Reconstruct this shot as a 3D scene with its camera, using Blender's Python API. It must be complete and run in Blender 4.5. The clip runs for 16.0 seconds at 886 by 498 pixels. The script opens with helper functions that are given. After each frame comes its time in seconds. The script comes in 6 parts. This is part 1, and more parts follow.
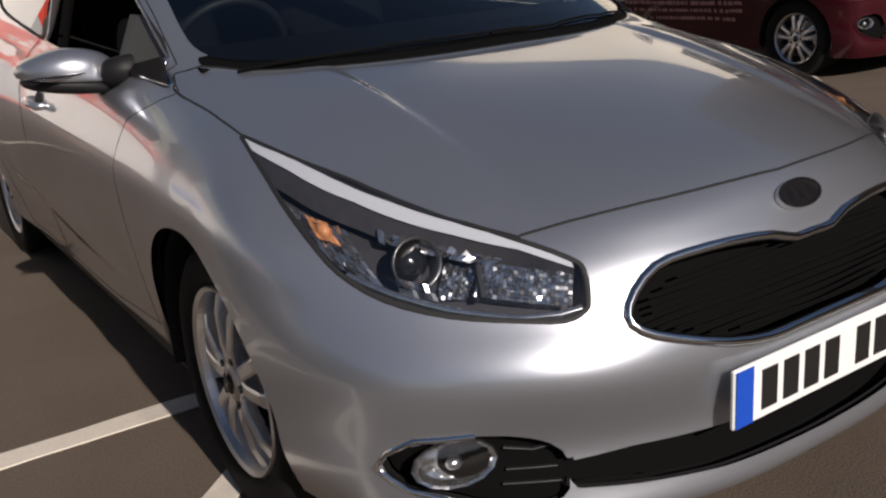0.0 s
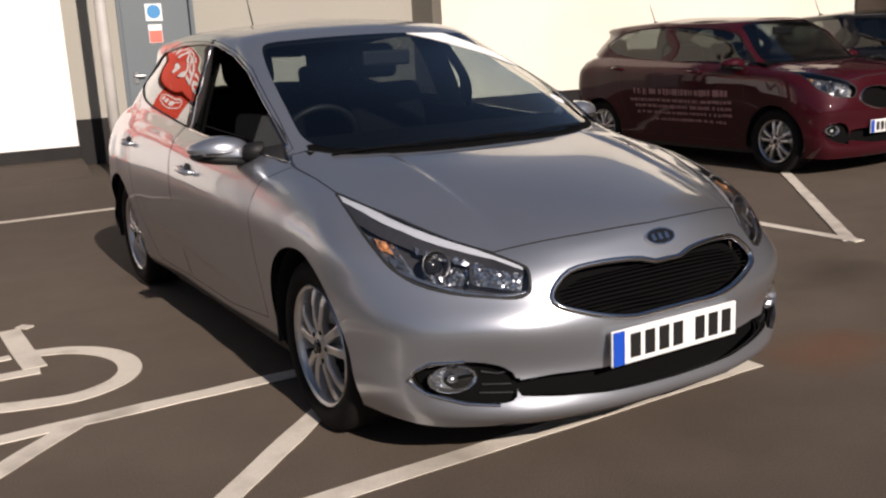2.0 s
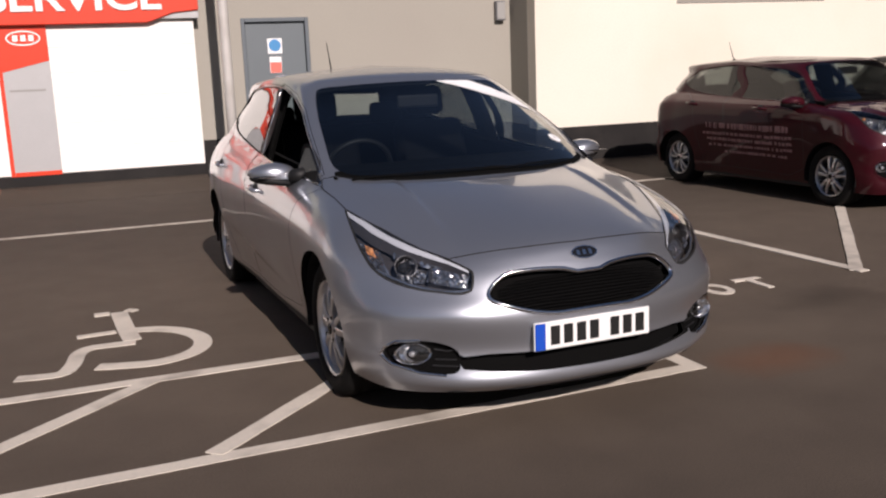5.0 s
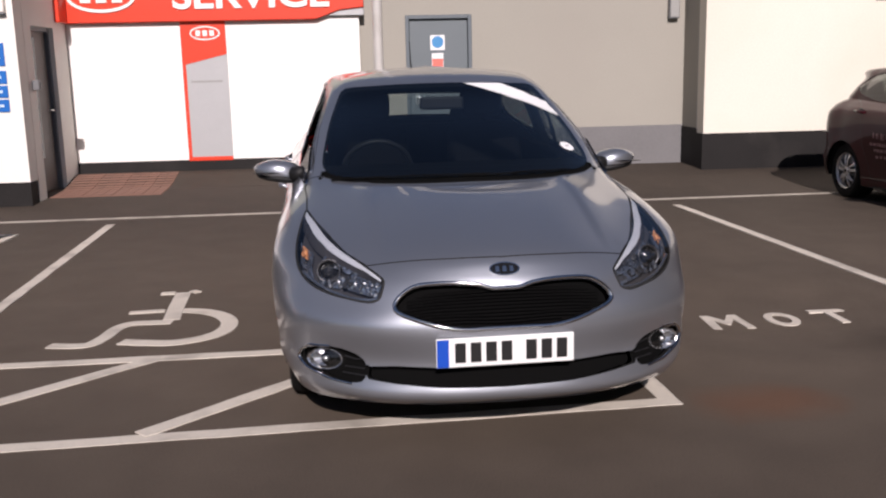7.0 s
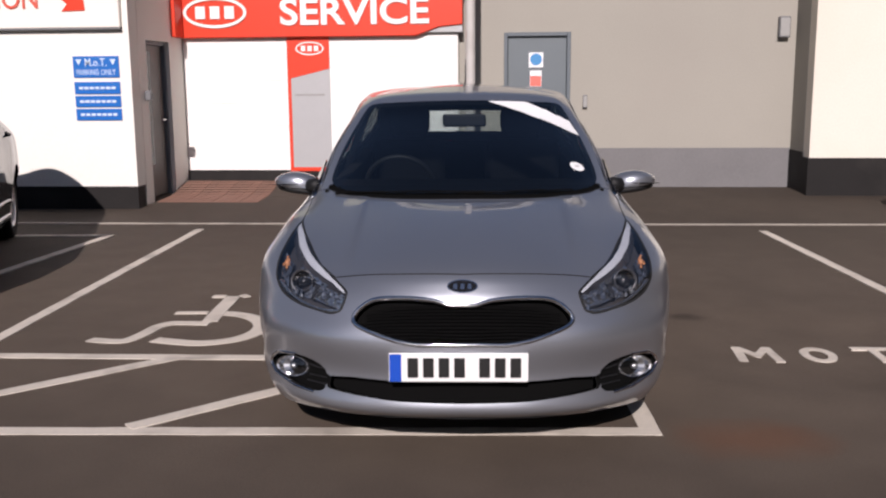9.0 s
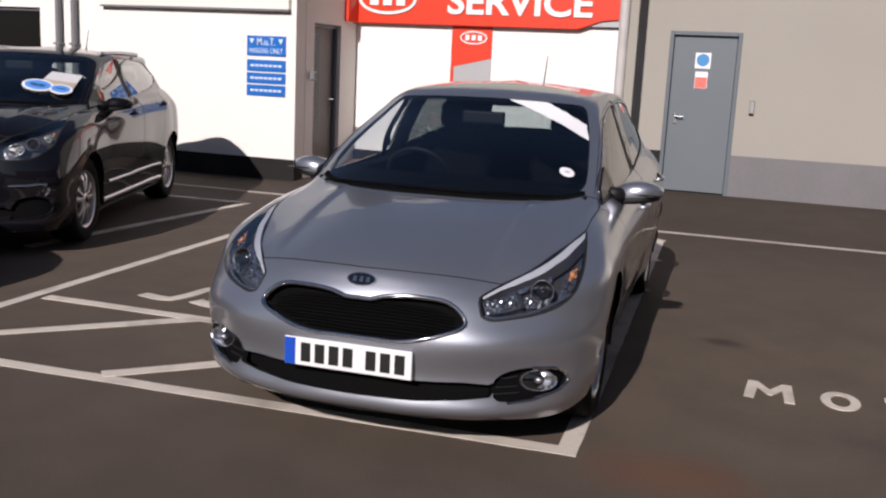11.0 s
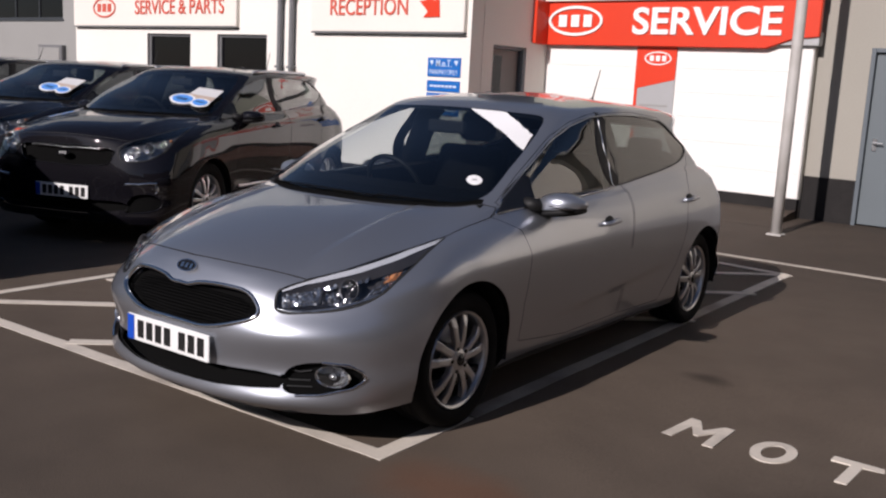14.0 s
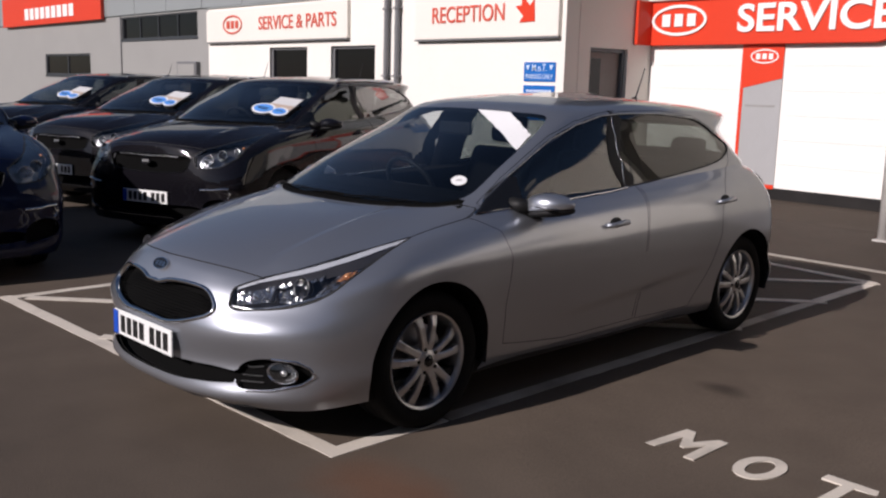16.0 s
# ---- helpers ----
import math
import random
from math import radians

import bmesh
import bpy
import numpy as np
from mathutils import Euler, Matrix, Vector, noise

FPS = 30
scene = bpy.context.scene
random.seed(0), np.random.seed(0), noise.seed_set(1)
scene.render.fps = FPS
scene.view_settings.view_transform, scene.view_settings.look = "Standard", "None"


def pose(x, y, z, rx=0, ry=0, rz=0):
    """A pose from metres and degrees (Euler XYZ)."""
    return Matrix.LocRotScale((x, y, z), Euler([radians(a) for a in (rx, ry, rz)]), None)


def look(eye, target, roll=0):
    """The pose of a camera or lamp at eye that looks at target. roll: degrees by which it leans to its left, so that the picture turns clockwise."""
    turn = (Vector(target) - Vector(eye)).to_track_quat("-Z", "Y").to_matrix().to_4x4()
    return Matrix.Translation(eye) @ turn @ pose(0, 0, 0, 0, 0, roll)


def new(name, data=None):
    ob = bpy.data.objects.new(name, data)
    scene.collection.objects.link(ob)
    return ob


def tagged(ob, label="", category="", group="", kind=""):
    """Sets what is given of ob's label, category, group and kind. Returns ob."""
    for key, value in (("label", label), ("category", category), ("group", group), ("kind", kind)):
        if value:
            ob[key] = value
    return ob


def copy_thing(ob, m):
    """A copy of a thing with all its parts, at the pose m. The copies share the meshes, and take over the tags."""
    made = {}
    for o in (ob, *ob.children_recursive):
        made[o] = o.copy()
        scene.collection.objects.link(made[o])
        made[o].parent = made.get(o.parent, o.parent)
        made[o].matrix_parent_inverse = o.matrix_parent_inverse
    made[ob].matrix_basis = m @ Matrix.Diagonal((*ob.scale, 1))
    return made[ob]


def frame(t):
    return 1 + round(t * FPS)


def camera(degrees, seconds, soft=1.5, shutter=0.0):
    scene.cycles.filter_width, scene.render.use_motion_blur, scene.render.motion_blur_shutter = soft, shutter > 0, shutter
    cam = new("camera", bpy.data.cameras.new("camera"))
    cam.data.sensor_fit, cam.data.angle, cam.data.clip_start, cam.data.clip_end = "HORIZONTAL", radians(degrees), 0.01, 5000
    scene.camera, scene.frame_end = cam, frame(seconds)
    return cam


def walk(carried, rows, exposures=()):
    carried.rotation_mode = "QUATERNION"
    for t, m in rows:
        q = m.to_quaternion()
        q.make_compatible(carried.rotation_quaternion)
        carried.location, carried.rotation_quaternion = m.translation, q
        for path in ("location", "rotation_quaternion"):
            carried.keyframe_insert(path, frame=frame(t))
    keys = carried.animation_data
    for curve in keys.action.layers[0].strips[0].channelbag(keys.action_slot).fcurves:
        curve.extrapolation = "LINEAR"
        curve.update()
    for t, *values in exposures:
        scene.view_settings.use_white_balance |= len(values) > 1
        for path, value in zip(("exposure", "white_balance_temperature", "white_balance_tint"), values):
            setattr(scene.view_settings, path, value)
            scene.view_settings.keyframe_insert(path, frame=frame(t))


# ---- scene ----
cam = camera(50.6, 16.0, soft=2.25)
PATH = [
    (0, (0.253, 0.029, 1.173), (1.192, 1.684, 0.556), -4.7),
    (0.5, (0.114, -0.222, 1.23), (1.077, 1.432, 0.648), -3.9),
    (1, (-0.001, -0.533, 1.263), (0.918, 1.174, 0.77), -3.8),
    (1.5, (-0.115, -0.769, 1.291), (0.763, 0.964, 0.813), -4.1),
    (2, (-0.297, -1.081, 1.332), (0.608, 0.647, 0.892), -2.9),
    (2.5, (-0.416, -1.361, 1.361), (0.479, 0.381, 0.954), -3.5),
    (3, (-0.538, -1.661, 1.391), (0.27, 0.123, 0.982), -3.3),
    (3.5, (-0.628, -1.778, 1.419), (0.208, -0.004, 1.025), -1.9),
    (4, (-0.558, -1.875, 1.435), (0.266, -0.093, 1.056), -2.1),
    (6.5, (0.845, -2.321, 1.439), (1.099, -0.378, 1.041), -2.1),
    (7, (1.132, -2.284, 1.437), (1.28, -0.326, 1.06), -1.3),
    (7.5, (1.429, -2.325, 1.435), (1.424, -0.354, 1.095), 1.3),
    (8, (1.565, -2.324, 1.433), (1.479, -0.354, 1.101), 1.3),
    (8.5, (1.654, -2.329, 1.431), (1.553, -0.36, 1.096), -0.0),
    (11, (3.051, -2.084, 1.492), (2.408, -0.227, 1.12), 2.8),
    (11.5, (3.412, -1.961, 1.489), (2.635, -0.154, 1.128), 3.4),
    (12, (3.712, -1.863, 1.483), (2.834, -0.098, 1.142), 2.6),
    (12.5, (3.984, -1.664, 1.497), (2.977, 0.03, 1.155), 3.2),
    (13, (4.316, -1.518, 1.492), (3.168, 0.085, 1.157), 2.0),
    (13.5, (4.58, -1.379, 1.494), (3.379, 0.189, 1.176), 2.0),
    (14, (4.789, -1.164, 1.482), (3.557, 0.373, 1.136), 3.0),
    (14.5, (5.034, -0.953, 1.484), (3.693, 0.497, 1.167), 2.2),
    (15, (5.247, -0.779, 1.486), (3.843, 0.61, 1.168), 1.8),
    (15.5, (5.331, -0.651, 1.481), (3.887, 0.698, 1.175), 1.0),
    (16, (5.367, -0.587, 1.475), (3.892, 0.719, 1.134), 1.6),
]
walk(cam, [(t, look(eye, target, roll)) for t, eye, target, roll in PATH], [
    (0.0, 0.06, 6500, 16), (1.0, 0.26, 6560, 16), (2.5, 0.24, 6640, 18), (4.0, 0.06, 6560, 21),
    (7.0, 0.07, 6200, 22), (8.5, 0.05, 6180, 22), (12.0, -0.02, 6120, 20), (16.0, -0.04, 6120, 20)])

# ---- light ----
SUN_EL, SUN_AZ = 29.5, 0.8          # the light travels towards +y, a little towards +x
world = bpy.data.worlds.new("sky")
scene.world = world
world.use_nodes = True
wn = world.node_tree
sky = wn.nodes.new("ShaderNodeTexSky")
sky.sky_type, sky.sun_disc = "NISHITA", False
sky.sun_elevation, sky.sun_rotation = radians(SUN_EL), radians(180 + SUN_AZ)
sky.air_density, sky.dust_density, sky.ozone_density = 1.0, 0.6, 1.6
wn.links.new(sky.outputs[0], wn.nodes["Background"].inputs[0])
wn.nodes["Background"].inputs[1].default_value = 0.046
sun_data = bpy.data.lights.new("sun", "SUN")
sun_data.energy, sun_data.angle, sun_data.color = 4.8, radians(0.55), (1.0, 0.93, 0.83)
sun = new("sun", sun_data)
sd = Vector((math.sin(radians(SUN_AZ)), math.cos(radians(SUN_AZ)), -math.tan(radians(SUN_EL))))
sun.matrix_world = look((0, -20, 12), Vector((0, -20, 12)) + sd)


# ---- materials ----
def nodes_of(name):
    m = bpy.data.materials.new(name)
    m.use_nodes = True
    return m, m.node_tree.nodes, m.node_tree.links, m.node_tree.nodes["Principled BSDF"]


def mat(name, col, rough=0.5, metal=0.0, vary=0.12, scale=6.0, grain=60.0, bump=0.15, coat=0.0, dirt=None, spec=0.5):
    """A surface with variation at two scales, relief and, if wished, dirt in patches."""
    m, n, l, b = nodes_of(name)
    tc = n.new("ShaderNodeTexCoord")
    big, small = n.new("ShaderNodeTexNoise"), n.new("ShaderNodeTexNoise")
    big.inputs["Scale"].default_value, small.inputs["Scale"].default_value = scale, grain
    big.inputs["Detail"].default_value, small.inputs["Detail"].default_value = 5, 3
    l.new(tc.outputs["Object"], big.inputs[0]), l.new(tc.outputs["Object"], small.inputs[0])
    add = n.new("ShaderNodeMath")
    add.operation = "ADD"
    l.new(big.outputs[0], add.inputs[0]), l.new(small.outputs[0], add.inputs[1])
    ramp = n.new("ShaderNodeMapRange")
    ramp.inputs[1].default_value, ramp.inputs[2].default_value = 0.6, 1.4
    ramp.inputs[3].default_value, ramp.inputs[4].default_value = 1 - vary, 1 + vary
    l.new(add.outputs[0], ramp.inputs[0])
    mul = n.new("ShaderNodeVectorMath")
    mul.operation = "SCALE"
    mul.inputs[0].default_value = col[:3]
    l.new(ramp.outputs[0], mul.inputs[3])
    last = mul.outputs[0]
    if dirt:
        dn, dr, mix = n.new("ShaderNodeTexNoise"), n.new("ShaderNodeMapRange"), n.new("ShaderNodeMixRGB")
        dn.inputs["Scale"].default_value, dn.inputs["Detail"].default_value = dirt[1], 8
        dr.inputs[1].default_value, dr.inputs[2].default_value, dr.inputs[4].default_value = 0.5, 0.75, dirt[2]
        l.new(tc.outputs["Object"], dn.inputs[0]), l.new(dn.outputs[0], dr.inputs[0])
        l.new(dr.outputs[0], mix.inputs[0]), l.new(last, mix.inputs[1])
        mix.inputs[2].default_value = (*dirt[0], 1)
        last = mix.outputs[0]
    l.new(last, b.inputs["Base Color"])
    b.inputs["Roughness"].default_value, b.inputs["Metallic"].default_value = rough, metal
    b.inputs["Specular IOR Level"].default_value = spec
    if coat:
        b.inputs["Coat Weight"].default_value, b.inputs["Coat Roughness"].default_value = coat, 0.04
    if bump:
        bp = n.new("ShaderNodeBump")
        bp.inputs["Strength"].default_value, bp.inputs["Distance"].default_value = bump, 0.003
        l.new(add.outputs[0], bp.inputs["Height"]), l.new(bp.outputs[0], b.inputs["Normal"])
    return m


def car_paint(name, col, metal=0.75, rough=0.34, coat=0.75):
    """Metallic lacquer: flakes in the base, a clear coat, faint waviness and dust."""
    m, n, l, b = nodes_of(name)
    tc = n.new("ShaderNodeTexCoord")
    fl, du = n.new("ShaderNodeTexNoise"), n.new("ShaderNodeTexNoise")
    fl.inputs["Scale"].default_value, du.inputs["Scale"].default_value, du.inputs["Detail"].default_value = 900, 3.0, 6
    l.new(tc.outputs["Object"], fl.inputs[0]), l.new(tc.outputs["Object"], du.inputs[0])
    mr = n.new("ShaderNodeMapRange")
    mr.inputs[1].default_value, mr.inputs[2].default_value, mr.inputs[3].default_value, mr.inputs[4].default_value = 0.3, 0.7, 0.97, 1.03
    l.new(fl.outputs[0], mr.inputs[0])
    sc = n.new("ShaderNodeVectorMath")
    sc.operation, sc.inputs[0].default_value = "SCALE", col
    l.new(mr.outputs[0], sc.inputs[3]), l.new(sc.outputs[0], b.inputs["Base Color"])
    rr = n.new("ShaderNodeMapRange")
    rr.inputs[1].default_value, rr.inputs[2].default_value, rr.inputs[3].default_value, rr.inputs[4].default_value = 0.35, 0.7, rough - 0.02, rough + 0.03
    l.new(du.outputs[0], rr.inputs[0]), l.new(rr.outputs[0], b.inputs["Roughness"])
    b.inputs["Metallic"].default_value = metal
    b.inputs["Coat Weight"].default_value, b.inputs["Coat Roughness"].default_value = coat, 0.03
    if metal < 0.3:
        b.inputs["Specular IOR Level"].default_value = 0.04
    return m


def glass(name, tint, body=0.0, rough=0.0):
    """Clear or tinted pane: passes tinted light and mirrors by angle."""
    m, n, l, b = nodes_of(name)
    n.remove(b)
    tr, gl, mx, lw = n.new("ShaderNodeBsdfTransparent"), n.new("ShaderNodeBsdfGlossy"), n.new("ShaderNodeMixShader"), n.new("ShaderNodeLayerWeight")
    tr.inputs[0].default_value = (*tint, 1)
    gl.inputs[0].default_value, gl.inputs["Roughness"].default_value = (1, 1, 1, 1), rough
    lw.inputs[0].default_value = 0.5
    pw, ma = n.new("ShaderNodeMath"), n.new("ShaderNodeMath")
    pw.operation, pw.inputs[1].default_value = "POWER", 3.6
    ma.operation, ma.inputs[1].default_value, ma.inputs[2].default_value = "MULTIPLY_ADD", 0.91, 0.08
    l.new(lw.outputs["Facing"], pw.inputs[0]), l.new(pw.outputs[0], ma.inputs[0])
    l.new(ma.outputs[0], mx.inputs[0]), l.new(tr.outputs[0], mx.inputs[1]), l.new(gl.outputs[0], mx.inputs[2])
    l.new(mx.outputs[0], n["Material Output"].inputs[0])
    return m


def asphalt(name):
    m, n, l, b = nodes_of(name)
    tc = n.new("ShaderNodeTexCoord")
    a, c, g = n.new("ShaderNodeTexNoise"), n.new("ShaderNodeTexNoise"), n.new("ShaderNodeTexNoise")
    for q, s, d in ((a, 0.35, 6), (c, 3.0, 8), (g, 160, 2)):
        q.inputs["Scale"].default_value, q.inputs["Detail"].default_value = s, d
        l.new(tc.outputs["Object"], q.inputs[0])
    cr = n.new("ShaderNodeValToRGB")
    e = cr.color_ramp.elements
    e[0].position, e[0].color = 0.3, (0.071, 0.055, 0.0425, 1)
    e[1].position, e[1].color = 0.72, (0.109, 0.085, 0.065, 1)
    s1 = n.new("ShaderNodeMath")
    s1.operation = "ADD"
    h1, h2 = n.new("ShaderNodeMath"), n.new("ShaderNodeMath")
    h1.operation = h2.operation = "MULTIPLY"
    h1.inputs[1].default_value, h2.inputs[1].default_value = 0.55, 0.45
    l.new(a.outputs[0], h1.inputs[0]), l.new(c.outputs[0], h2.inputs[0])
    l.new(h1.outputs[0], s1.inputs[0]), l.new(h2.outputs[0], s1.inputs[1]), l.new(s1.outputs[0], cr.inputs[0])
    gr = n.new("ShaderNodeMapRange")
    gr.inputs[1].default_value, gr.inputs[2].default_value, gr.inputs[3].default_value, gr.inputs[4].default_value = 0.3, 0.7, 0.78, 1.24
    l.new(g.outputs[0], gr.inputs[0])
    sc = n.new("ShaderNodeVectorMath")
    sc.operation = "SCALE"
    l.new(cr.outputs[0], sc.inputs[0]), l.new(gr.outputs[0], sc.inputs[3])
    # oil spots and darker patches
    v = n.new("ShaderNodeTexVoronoi")
    v.inputs["Scale"].default_value = 0.55
    nz = n.new("ShaderNodeMixRGB")
    nz.inputs[0].default_value = 0.12
    l.new(tc.outputs["Object"], nz.inputs[1]), l.new(c.outputs["Color"], nz.inputs[2]), l.new(nz.outputs[0], v.inputs[0])
    vr = n.new("ShaderNodeMapRange")
    vr.inputs[1].default_value, vr.inputs[2].default_value, vr.inputs[3].default_value, vr.inputs[4].default_value = 0.03, 0.16, 0.72, 1.0
    l.new(v.outputs["Distance"], vr.inputs[0])
    sc2 = n.new("ShaderNodeVectorMath")
    sc2.operation = "SCALE"
    l.new(sc.outputs[0], sc2.inputs[0]), l.new(vr.outputs[0], sc2.inputs[3])
    # the bays are paler than the driving lane and the strip along the buildings
    xyz, wob, band, tone = n.new("ShaderNodeSeparateXYZ"), n.new("ShaderNodeMath"), n.new("ShaderNodeMapRange"), n.new("ShaderNodeValToRGB")
    l.new(tc.outputs["Object"], xyz.inputs[0])
    wob.operation, wob.inputs[1].default_value = "MULTIPLY_ADD", 2.2
    l.new(a.outputs[0], wob.inputs[0]), l.new(xyz.outputs[1], wob.inputs[2])
    band.inputs[1].default_value, band.inputs[2].default_value = -1.0, 11.0
    l.new(wob.outputs[0], band.inputs[0]), l.new(band.outputs[0], tone.inputs[0])
    te = tone.color_ramp.elements
    te[0].position, te[0].color = 0.17, (0.94, 0.935, 0.93, 1)
    te[1].position, te[1].color = 0.80, (0.66, 0.65, 0.64, 1)
    for q, v_ in ((0.29, 1.10), (0.36, 1.20), (0.56, 1.13)):
        tone.color_ramp.elements.new(q).color = (v_ * 1.01, v_, v_ * 0.985, 1)
    sc3 = n.new("ShaderNodeVectorMath")
    sc3.operation = "MULTIPLY"
    l.new(sc2.outputs[0], sc3.inputs[0]), l.new(tone.outputs[0], sc3.inputs[1])
    # a rust-brown spill near the bay's corner, and two oil drops
    last = sc3.outputs[0]
    for (sx, sy), (rx, ry), tint, most in (((2.80, 1.42), (0.34, 0.24), (1.40, 0.86, 0.62), 0.65), ((2.87, 3.55), (0.13, 0.07), (0.35, 0.33, 0.33), 0.8), ((3.9, 2.2), (0.5, 0.3), (0.8, 0.78, 0.76), 0.6)):
        mp, ln, wb, fr, mx, ml = n.new("ShaderNodeVectorMath"), n.new("ShaderNodeVectorMath"), n.new("ShaderNodeMath"), n.new("ShaderNodeMapRange"), n.new("ShaderNodeMixRGB"), n.new("ShaderNodeVectorMath")
        mp.operation, mp.inputs[1].default_value, mp.inputs[2].default_value = "MULTIPLY_ADD", (1 / rx, 1 / ry, 0), (-sx / rx, -sy / ry, 0)
        ln.operation, ml.operation, ml.inputs[1].default_value = "LENGTH", "MULTIPLY", tint
        l.new(tc.outputs["Object"], mp.inputs[0]), l.new(mp.outputs[0], ln.inputs[0])
        wb.operation, wb.inputs[1].default_value = "MULTIPLY_ADD", 1.6
        l.new(c.outputs[0], wb.inputs[0]), l.new(ln.outputs["Value"], wb.inputs[2])
        fr.inputs[1].default_value, fr.inputs[2].default_value, fr.inputs[3].default_value, fr.inputs[4].default_value = 1.1, 2.0, most, 0.0
        l.new(wb.outputs[0], fr.inputs[0]), l.new(fr.outputs[0], mx.inputs[0])
        l.new(last, mx.inputs[1]), l.new(last, ml.inputs[0]), l.new(ml.outputs[0], mx.inputs[2])
        last = mx.outputs[0]
    l.new(last, b.inputs["Base Color"])
    b.inputs["Roughness"].default_value, b.inputs["Specular IOR Level"].default_value = 0.85, 0.3
    bp = n.new("ShaderNodeBump")
    bp.inputs["Strength"].default_value, bp.inputs["Distance"].default_value = 0.5, 0.004
    l.new(g.outputs[0], bp.inputs["Height"]), l.new(bp.outputs[0], b.inputs["Normal"])
    return m


def road_paint(name, col):
    """Worn road paint: rubbed and dirty in places."""
    m = mat(name, col, 0.7, vary=0.10, scale=2.5, grain=90, bump=0.3, dirt=((0.20, 0.175, 0.15), 3.2, 0.7))
    return m


ASPHALT = asphalt("asphalt")
LINE = road_paint("line paint", (0.65, 0.59, 0.505))
# Rubbed paint for the bay ends, also dark enough to paint in the car's shadow.
LINEWORNSHADED = mat("rubbed and shade-darkened line paint", (0.40, 0.36, 0.31), 0.75, vary=0.16, scale=2.5, grain=90, bump=0.3, dirt=((0.12, 0.105, 0.09), 2.4, 0.8))
SALMON = mat("faded red print", (0.72, 0.16, 0.12), 0.5, vary=0.06, bump=0)
SIGNBLUE = mat("mandatory sign blue", (0.05, 0.24, 0.50), 0.5, vary=0.05, bump=0)
WHITE = mat("white render", (0.80, 0.77, 0.71), 0.8, vary=0.04, scale=1.2, grain=40, bump=0.25, dirt=((0.66, 0.62, 0.55), 0.6, 0.35))
CREAM = mat("cream render", (0.74, 0.69, 0.595), 0.85, vary=0.06, scale=1.0, grain=40, bump=0.25, dirt=((0.62, 0.55, 0.44), 0.5, 0.6))
# CREAM scaled to about 0.45; also puts shade into the cream wall's end face.
BEIGE = mat("grey beige render and shaded cream", (0.330, 0.310, 0.266), 0.85, vary=0.06, scale=0.9, grain=50, bump=0.25, dirt=((0.33, 0.30, 0.26), 0.6, 0.4))
SHUTTER = mat("white panel paint", (0.82, 0.80, 0.76), 0.45, vary=0.03, scale=1.0, grain=30, bump=0.05)
GREYCLAD = mat("grey cladding", (0.30, 0.295, 0.28), 0.55, vary=0.05, scale=1.5, grain=30, bump=0.08)
FASCIA = mat("blue grey fascia", (0.26, 0.28, 0.28), 0.5, vary=0.05, scale=1.5, grain=30, bump=0.08)
DARKFRAME = mat("dark cladding", (0.045, 0.05, 0.055), 0.4, vary=0.1)
PLINTH = mat("black plinth paint", (0.014, 0.0125, 0.012), 0.7, vary=0.25, scale=2, grain=50, bump=0.3, dirt=((0.05, 0.045, 0.04), 1.5, 0.45), spec=0.25)
GREYPLINTH = mat("grey plinth paint", (0.16, 0.155, 0.155), 0.75, vary=0.12, scale=2, grain=50, bump=0.25)
DOORGREY = mat("grey door paint", (0.125, 0.147, 0.158), 0.45, vary=0.05, scale=2, grain=60, bump=0.06)
DOORFRAME = mat("dark grey frame paint", (0.11, 0.13, 0.145), 0.45, vary=0.06)
RED = mat("red sign", (0.68, 0.048, 0.015), 0.35, vary=0.03, scale=1, bump=0.03)
REDTEXT = mat("red lettering", (0.62, 0.10, 0.06), 0.4, vary=0.02, bump=0)
WHITETEXT = mat("white lettering", (0.84, 0.83, 0.80), 0.4, vary=0.02, bump=0)
SIGNWHITE = mat("cream sign board", (0.80, 0.75, 0.68), 0.5, vary=0.03, scale=1, bump=0.03)
SILVERPANEL = mat("silver banner", (0.42, 0.42, 0.42), 0.4, 0.2, vary=0.03, bump=0.02)
BLUE = mat("blue sign", (0.008, 0.13, 0.46), 0.4, vary=0.04, bump=0.02)
PALETEXT = mat("pale lettering", (0.55, 0.66, 0.80), 0.5, vary=0.03, bump=0)
PIPE = mat("grey downpipe", (0.16, 0.16, 0.165), 0.5, vary=0.08)
POST = mat("pale painted post", (0.50, 0.48, 0.45), 0.45, vary=0.06, scale=4, dirt=((0.3, 0.27, 0.23), 3, 0.5))
BRICKRED = mat("red paving", (0.20, 0.105, 0.075), 0.85, vary=0.18, scale=3, grain=60, bump=0.4)
WINFRAME = mat("weathered window frame", (0.30, 0.285, 0.25), 0.6, vary=0.08)
WINGLASS = mat("dark window glass", (0.006, 0.006, 0.007), 0.05, vary=0.0, bump=0.0, spec=0.25)
STEEL = mat("brushed steel", (0.55, 0.55, 0.55), 0.3, 1.0, vary=0.05, bump=0.03)
YELLOWGREEN = mat("weathered green grey cladding", (0.33, 0.34, 0.27), 0.6, vary=0.08, scale=1.5)

